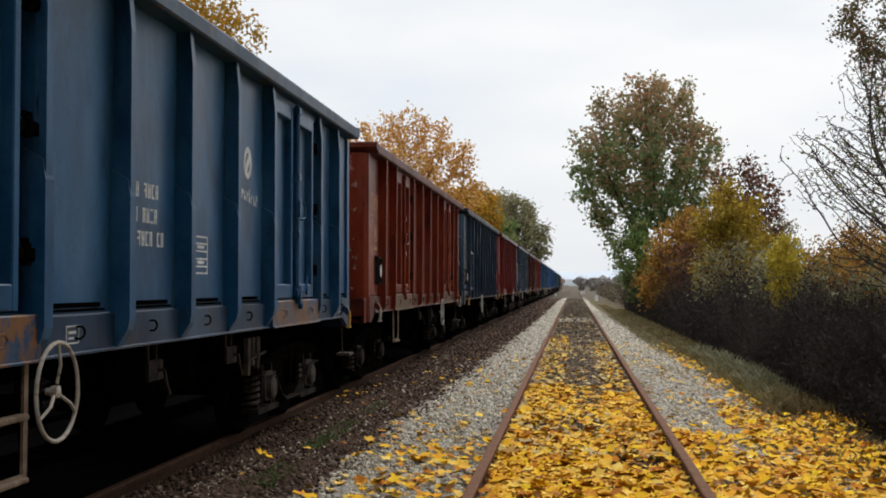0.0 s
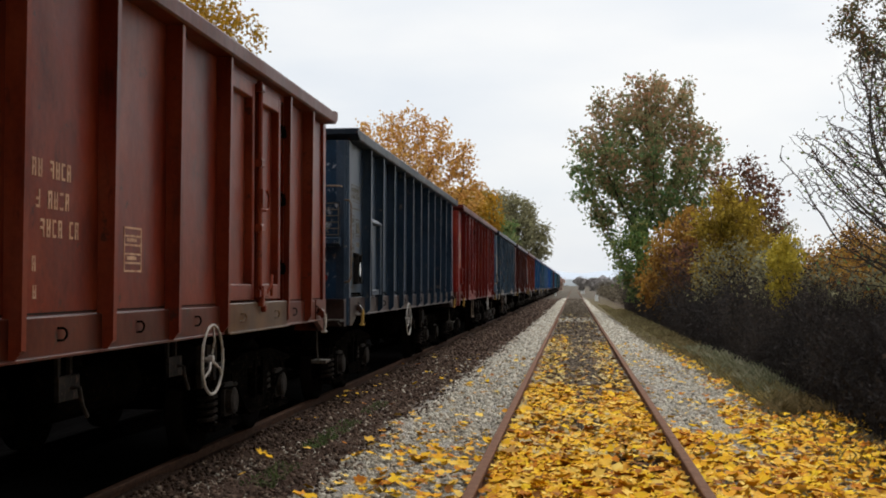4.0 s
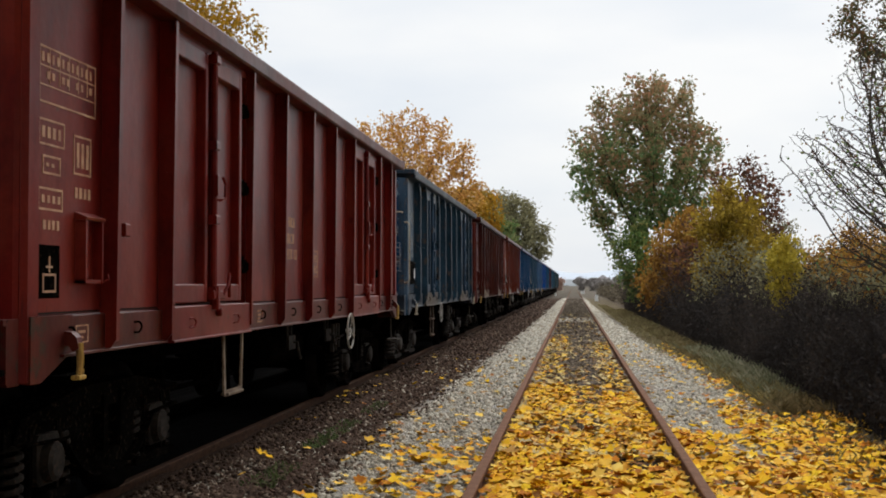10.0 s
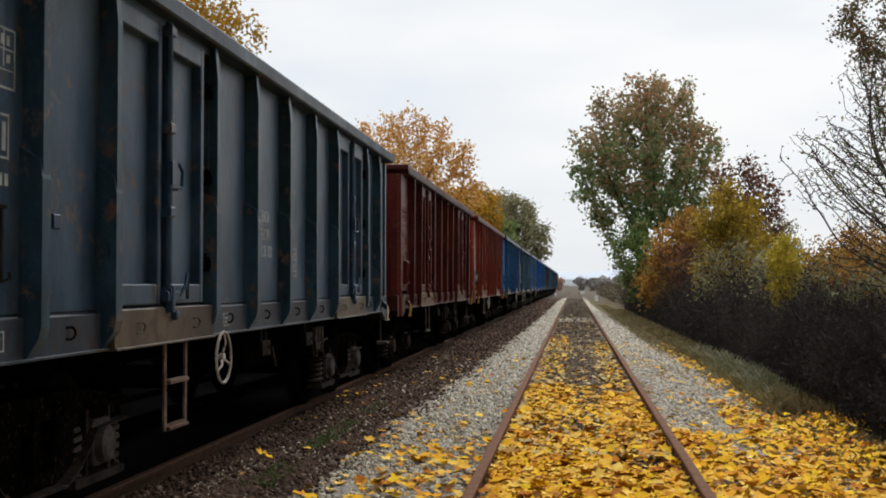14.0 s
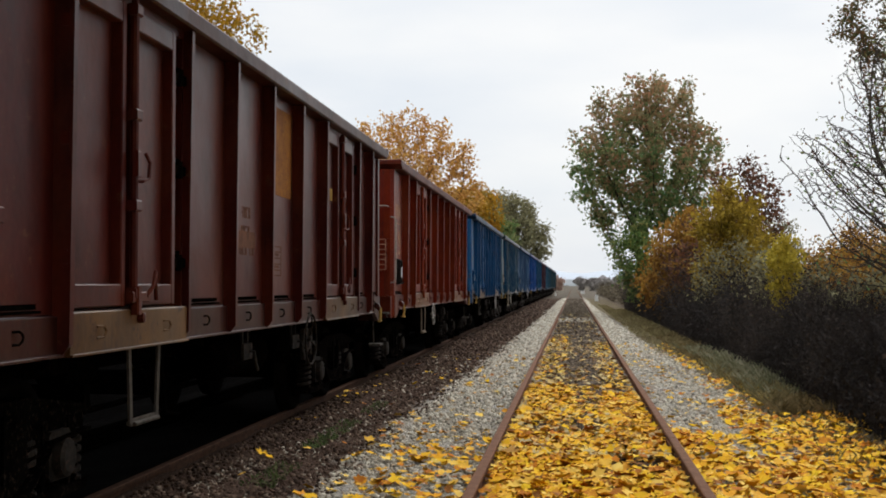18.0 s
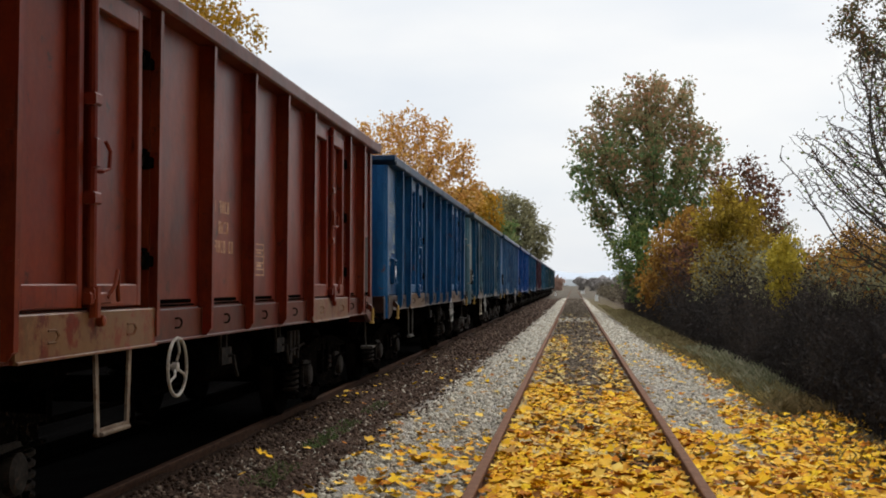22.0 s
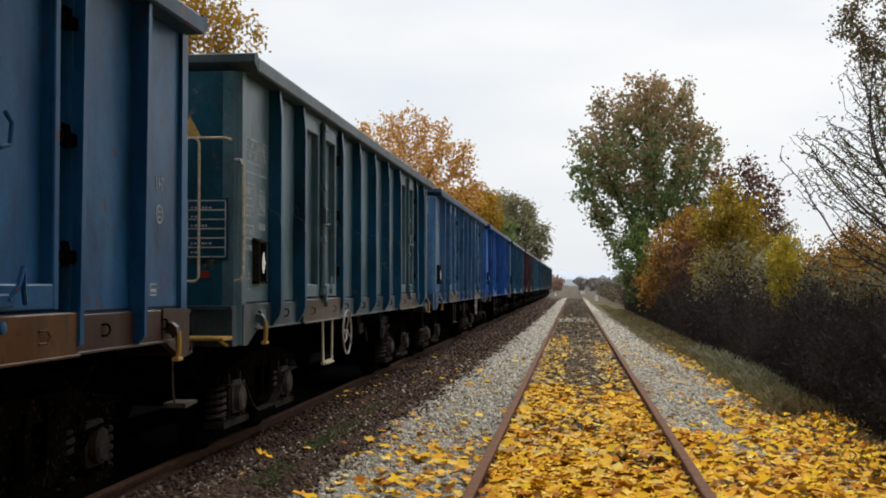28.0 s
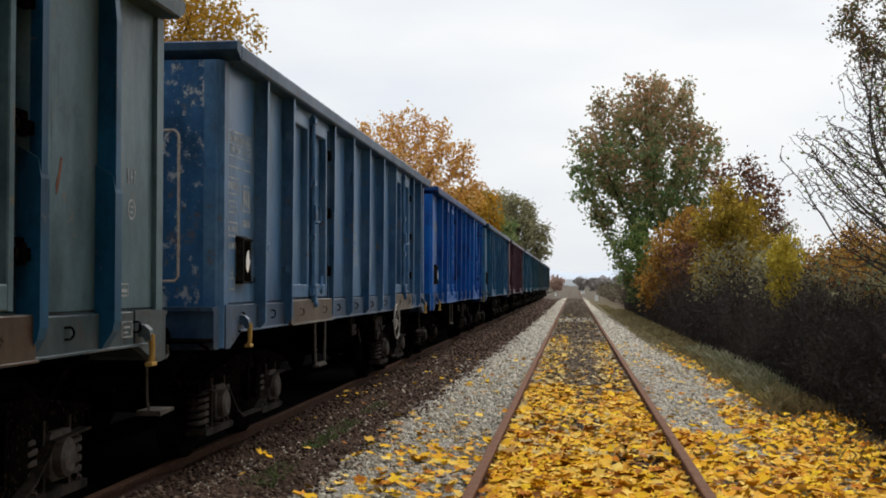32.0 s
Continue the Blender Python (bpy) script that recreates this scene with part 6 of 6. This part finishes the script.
def fallen(name, label, seed, spots, size=0.100, mat=None):
    """Fallen maple leaves, curled a little, lying over one another. spots: (count, x range, y range, crowding)."""
    rs = np.random.default_rng(seed)
    xs, ys = [], []
    for cnt, xr, yr, crowd in spots:
        xs.append(rs.uniform(*xr, cnt))
        ys.append(yr[0] + (yr[1] - yr[0]) * rs.uniform(0, 1, cnt) ** crowd)
    x, y = np.concatenate(xs), np.concatenate(ys)
    bare = (np.abs(x - 0.06) < 0.20 * np.clip((y - 9) / 6, 0, 1)) & (rs.uniform(0, 1, len(x)) < 0.62)
    patchy = np.sin(x * 3.1 + y * 0.9 + seed) + np.sin(y * 1.9 - x * 2.3) + rs.normal(0, 0.8, len(x)) > np.where(y < 11.5, -1.3, -0.9)
    x, y = x[~bare & patchy], y[~bare & patchy]
    k = len(x)
    a = rs.uniform(0, 2 * math.pi, k)
    s = size * rs.uniform(0.45, 1.3, k) * np.interp(y, (11, 16), (1.0, 0.80)) * np.where(rs.uniform(0, 1, k) < 0.10, 1.25, 1.0)
    curl = rs.uniform(-0.3, 0.7, k)
    tilt = rs.normal(0, 0.22, (k, 2))
    px, py = MAPLE[None, :, 0] * s[:, None], MAPLE[None, :, 1] * s[:, None]
    px = np.concatenate([px, np.zeros((k, 1))], 1)
    py = np.concatenate([py, np.zeros((k, 1))], 1)
    pz = curl[:, None] * (px ** 2 + py ** 2) / s[:, None] + rs.normal(0, 0.05, (k, 13)) * s[:, None] + tilt[:, :1] * px + tilt[:, 1:] * py
    pz[:, 12] += rs.normal(0, 0.03, k) * s
    c, d = np.cos(a)[:, None], np.sin(a)[:, None]
    z = land(x, y) + 0.026 + rs.uniform(0, 0.03, k)
    V = np.stack([x[:, None] + px * c - py * d, y[:, None] + px * d + py * c, z[:, None] + pz], -1).reshape(-1, 3)
    fan = np.array([(12, i, (i + 1) % 12) for i in range(12)])
    F = (np.arange(k)[:, None, None] * 13 + fan[None]).reshape(-1, 3)
    ob = new(name, soup(name, V, F, mat or M_LEAF))
    return tagged(ob, label, "fallen leaves", kind="stuff")


fallen("fallen_leaves", "thick carpet of yellow maple leaves between the rails", 51, [(9000, (-0.70, 0.70), (6.3, 17), 1.45), (420, (-0.70, -0.25), (14, 34), 1.4), (360, (0.35, 0.70), (14, 30), 1.4)])
fallen("fallen_leaves", "pale dry leaves scattered further along between the rails", 54, [(3000, (-0.70, 0.70), (10.0, 30), 1.35), (500, (-0.7, 0.7), (26, 60), 1.3)], mat=M_LEAF_DRY)
fallen("fallen_leaves", "thick carpet of yellow maple leaves underfoot", 55, [(5200, (-0.70, 0.70), (-4, 6.4), 1.0), (3200, (0.8, 3.4), (-4, 6.4), 1.0), (900, (-2.0, -0.8), (-4, 6.4), 1.0)])
fallen("fallen_leaves", "yellow maple leaves strewn on the gravel", 52, [(380, (-1.75, -0.80), (6.3, 11), 1.0), (170, (-1.75, -0.8), (11, 25), 1.3), (80, (-3.3, -1.9), (6.5, 26), 1.2), (50, (-2.1, -1.8), (7, 14), 1.2)])
fallen("fallen_leaves", "yellow maple leaves drifted towards the brambles", 53, [(2100, (0.80, 1.9), (6.3, 12), 1.2), (3600, (1.6, 3.4), (6.3, 16), 1.0), (380, (0.8, 2.2), (12, 30), 1.5), (800, (2.0, 3.2), (15, 32), 1.4)])


def grass(name, label, mat, seed, count, xr, yr, h, crowd=1.0):
    rs = np.random.default_rng(seed)
    x, y = rs.uniform(*xr, count), yr[0] + (yr[1] - yr[0]) * rs.uniform(0, 1, count) ** crowd
    a = rs.uniform(0, 2 * math.pi, count)
    hh = h * rs.uniform(0.4, 1.2, count)
    w = 0.006 * (1 + y * 0.03)
    z = land(x, y)
    lean = rs.normal(0, 0.5, (count, 2)) * hh[:, None]
    dx, dy = np.cos(a) * w, np.sin(a) * w
    V = np.stack([np.stack([x - dx, y - dy, z], -1), np.stack([x + dx, y + dy, z], -1),
                  np.stack([x + lean[:, 0] * 0.4, y + lean[:, 1] * 0.4, z + hh * 0.65], -1), np.stack([x + lean[:, 0], y + lean[:, 1], z + hh], -1)], 1).reshape(-1, 3)
    k = np.arange(count)[:, None] * 4
    F = np.concatenate([k + np.array([[0, 1, 2]]), k + np.array([[1, 3, 2]])])
    return tagged(new(name, soup(name, V, F, mat)), label, "grass", kind="stuff")


grass("grass_strip", "dry brown autumn grass along the brambles", M_GRASS, 61, 11000, (2.35, 3.1), (15.0, 75), 0.15, 1.5)
grass("grass_strip", "low olive grass creeping over the gravel shoulder", M_GRASS, 66, 5200, (1.72, 2.45), (27.0, 95), 0.07, 1.3)
grass("grass_strip", "sparse short grass among fallen leaves", M_GRASS, 63, 700, (2.2, 3.0), (10.0, 17), 0.10)
grass("grass_tuft", "pale green tussocks at the foot of the brambles", M_TUFT, 64, 1500, (2.45, 3.10), (17.0, 29), 0.20)
grass("grass_tuft", "taller pale tussocks at the foot of the brambles", M_TUFT, 65, 700, (2.72, 3.08), (18.5, 25), 0.27)
for k, (count, xr, yr) in enumerate(((520, (-2.66, -2.44), (11.2, 13.4)), (260, (-2.62, -2.36), (9.0, 10.2)), (160, (-2.64, -2.46), (14.2, 15.6)))):
    grass("weeds", "low green weeds between the tracks", M_MOSS, 62 + 20 * k, count, xr, yr, 0.05)

# ---------- distance ----------


def ridge(name, label, y, z0, z1, x0, x1, seed, mat, rough):
    xs = np.linspace(x0, x1, 120)
    z = np.array([z1 * (0.72 + rough * noise.fractal(Vector((x * 0.0021 + seed, seed, 0)), 1.0, 2.0, 4)) for x in xs])
    V = np.concatenate([np.stack([xs, np.full(120, y), np.full(120, z0)], -1), np.stack([xs, np.full(120, y + 250), z], -1), np.stack([xs, np.full(120, y + 700), np.full(120, z0)], -1)])
    k = np.arange(119)[:, None]
    F = np.concatenate([k + np.array([[0, 1, 121, 120]]), k + np.array([[120, 121, 241, 240]])])
    return tagged(new(name, soup(name, V, F, mat)), label, "hills", kind="structure")


# hills and woods are paled in their colour to paint the haze
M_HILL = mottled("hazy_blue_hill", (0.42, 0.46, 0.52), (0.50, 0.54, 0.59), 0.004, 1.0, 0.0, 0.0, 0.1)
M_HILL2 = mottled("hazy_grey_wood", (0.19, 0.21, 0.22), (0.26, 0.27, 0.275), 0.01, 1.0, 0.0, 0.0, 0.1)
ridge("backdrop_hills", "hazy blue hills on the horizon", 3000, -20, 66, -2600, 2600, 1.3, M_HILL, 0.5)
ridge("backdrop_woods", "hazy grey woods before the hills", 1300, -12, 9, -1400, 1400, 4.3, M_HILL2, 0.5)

for k, (x, y, w, h) in enumerate(((4.6, 300, 5, 3.4), (1.9, 330, 4, 3.6), (8, 345, 6, 3.8), (12, 400, 7, 4.2), (20, 440, 8, 4.8), (32, 470, 9, 5), (-14, 360, 6, 5))):
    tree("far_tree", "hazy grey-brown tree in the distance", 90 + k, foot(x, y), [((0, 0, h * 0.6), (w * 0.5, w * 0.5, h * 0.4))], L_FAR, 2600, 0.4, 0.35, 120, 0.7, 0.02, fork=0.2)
tree("shrub", "orange shrub beyond the end of the far track", 99, foot(-4.9, 345), [((0, 0, 2.2), (2.4, 2.0, 2.0))], L_BLUSH, 1600, 0.5, 0.5, 90, 0.6, 0.02, fork=0.2, category="shrub")


def house(x, y, w, h, label):
    """A far pale house with a gabled roof."""
    top = tagged(new("house"), label, "house", "houses in the distance")
    top.location = foot(x, y)
    part("wall", Geo().box(-w / 2, w / 2, -4, 4, -1, h), M_HOUSE, top, "pale rendered walls")
    part("roof", Geo().prism([(-w / 2 - 0.4, h), (w / 2 + 0.4, h), (0, h + w * 0.35)], "y", -4.4, 4.4), M_ROOF, top, "hazy grey-red roof")
    for k in (-0.25, 0.25):
        part("window", Geo().box(w * k - 0.5, w * k + 0.5, -4.03, -3.97, h * 0.35, h * 0.35 + 1.2), M_HILL2, top, "dark window")


# wall and roof colours carry the haze of distance
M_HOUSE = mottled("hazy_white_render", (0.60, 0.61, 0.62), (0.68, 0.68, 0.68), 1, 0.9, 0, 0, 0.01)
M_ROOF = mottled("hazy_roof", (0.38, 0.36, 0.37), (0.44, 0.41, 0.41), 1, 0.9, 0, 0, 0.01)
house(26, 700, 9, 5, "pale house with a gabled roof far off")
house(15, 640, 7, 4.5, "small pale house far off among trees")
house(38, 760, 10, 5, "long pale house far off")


def marker(x, y, w, h, label):
    g = Geo().cbox(-w / 2, w / 2, -0.06, 0.06, -0.1, h, 0.02, "z")
    g.prism([(-w / 2 + 0.02, h), (w / 2 - 0.02, h), (0, h + 0.06)], "y", -0.05, 0.05)
    ob = tagged(new("marker_post", g.mesh("marker_post", M_WHITE)), label, "marker post", "line-side marker posts")
    ob.location = foot(x, y)
    return ob


marker(2.1, 118, 0.3, 0.55, "small white line-side marker post in grass")
marker(1.62, 210, 0.22, 0.5, "white line-side marker post near the track")
marker(1.25, 205, 0.22, 0.5, "white line-side marker post close to the rail")
marker(-2.6, 170, 0.2, 0.35, "small white marker post beside the far track")


# ---------- movement ----------
def travel(t):
    return ((8.8765e-05 * t - 8.23172e-03) * t + 3.891642) * t - 7.80501


MID0 = 0.35            # y of the second wagon's middle when travel is zero
TURN_STEP = 0.16       # seconds between keys of a wheel


def motions():
    times = [2.0 * k for k in range(17)]
    for k, w in enumerate(WAGONS):
        rows = []
        for t in times:
            y = MID0 + TRAIN[k].get("shift", 0.0) + PITCH * (k - 1) - travel(t)
            za, zb = float(grade(y - 4.5)), float(grade(y + 4.5))
            rows.append((t, pose(GAP_X, y, (za + zb) / 2 - DROP, math.degrees(math.atan2(zb - za, 9.0)))))
        walk(w, rows)
    steps = int(32.0 / TURN_STEP)
    for ws, ya in WHEELS:
        walk(ws, [(TURN_STEP * i, pose(0, ya, 0.46, math.degrees(travel(TURN_STEP * i) / 0.46))) for i in range(steps + 1)])


motions()
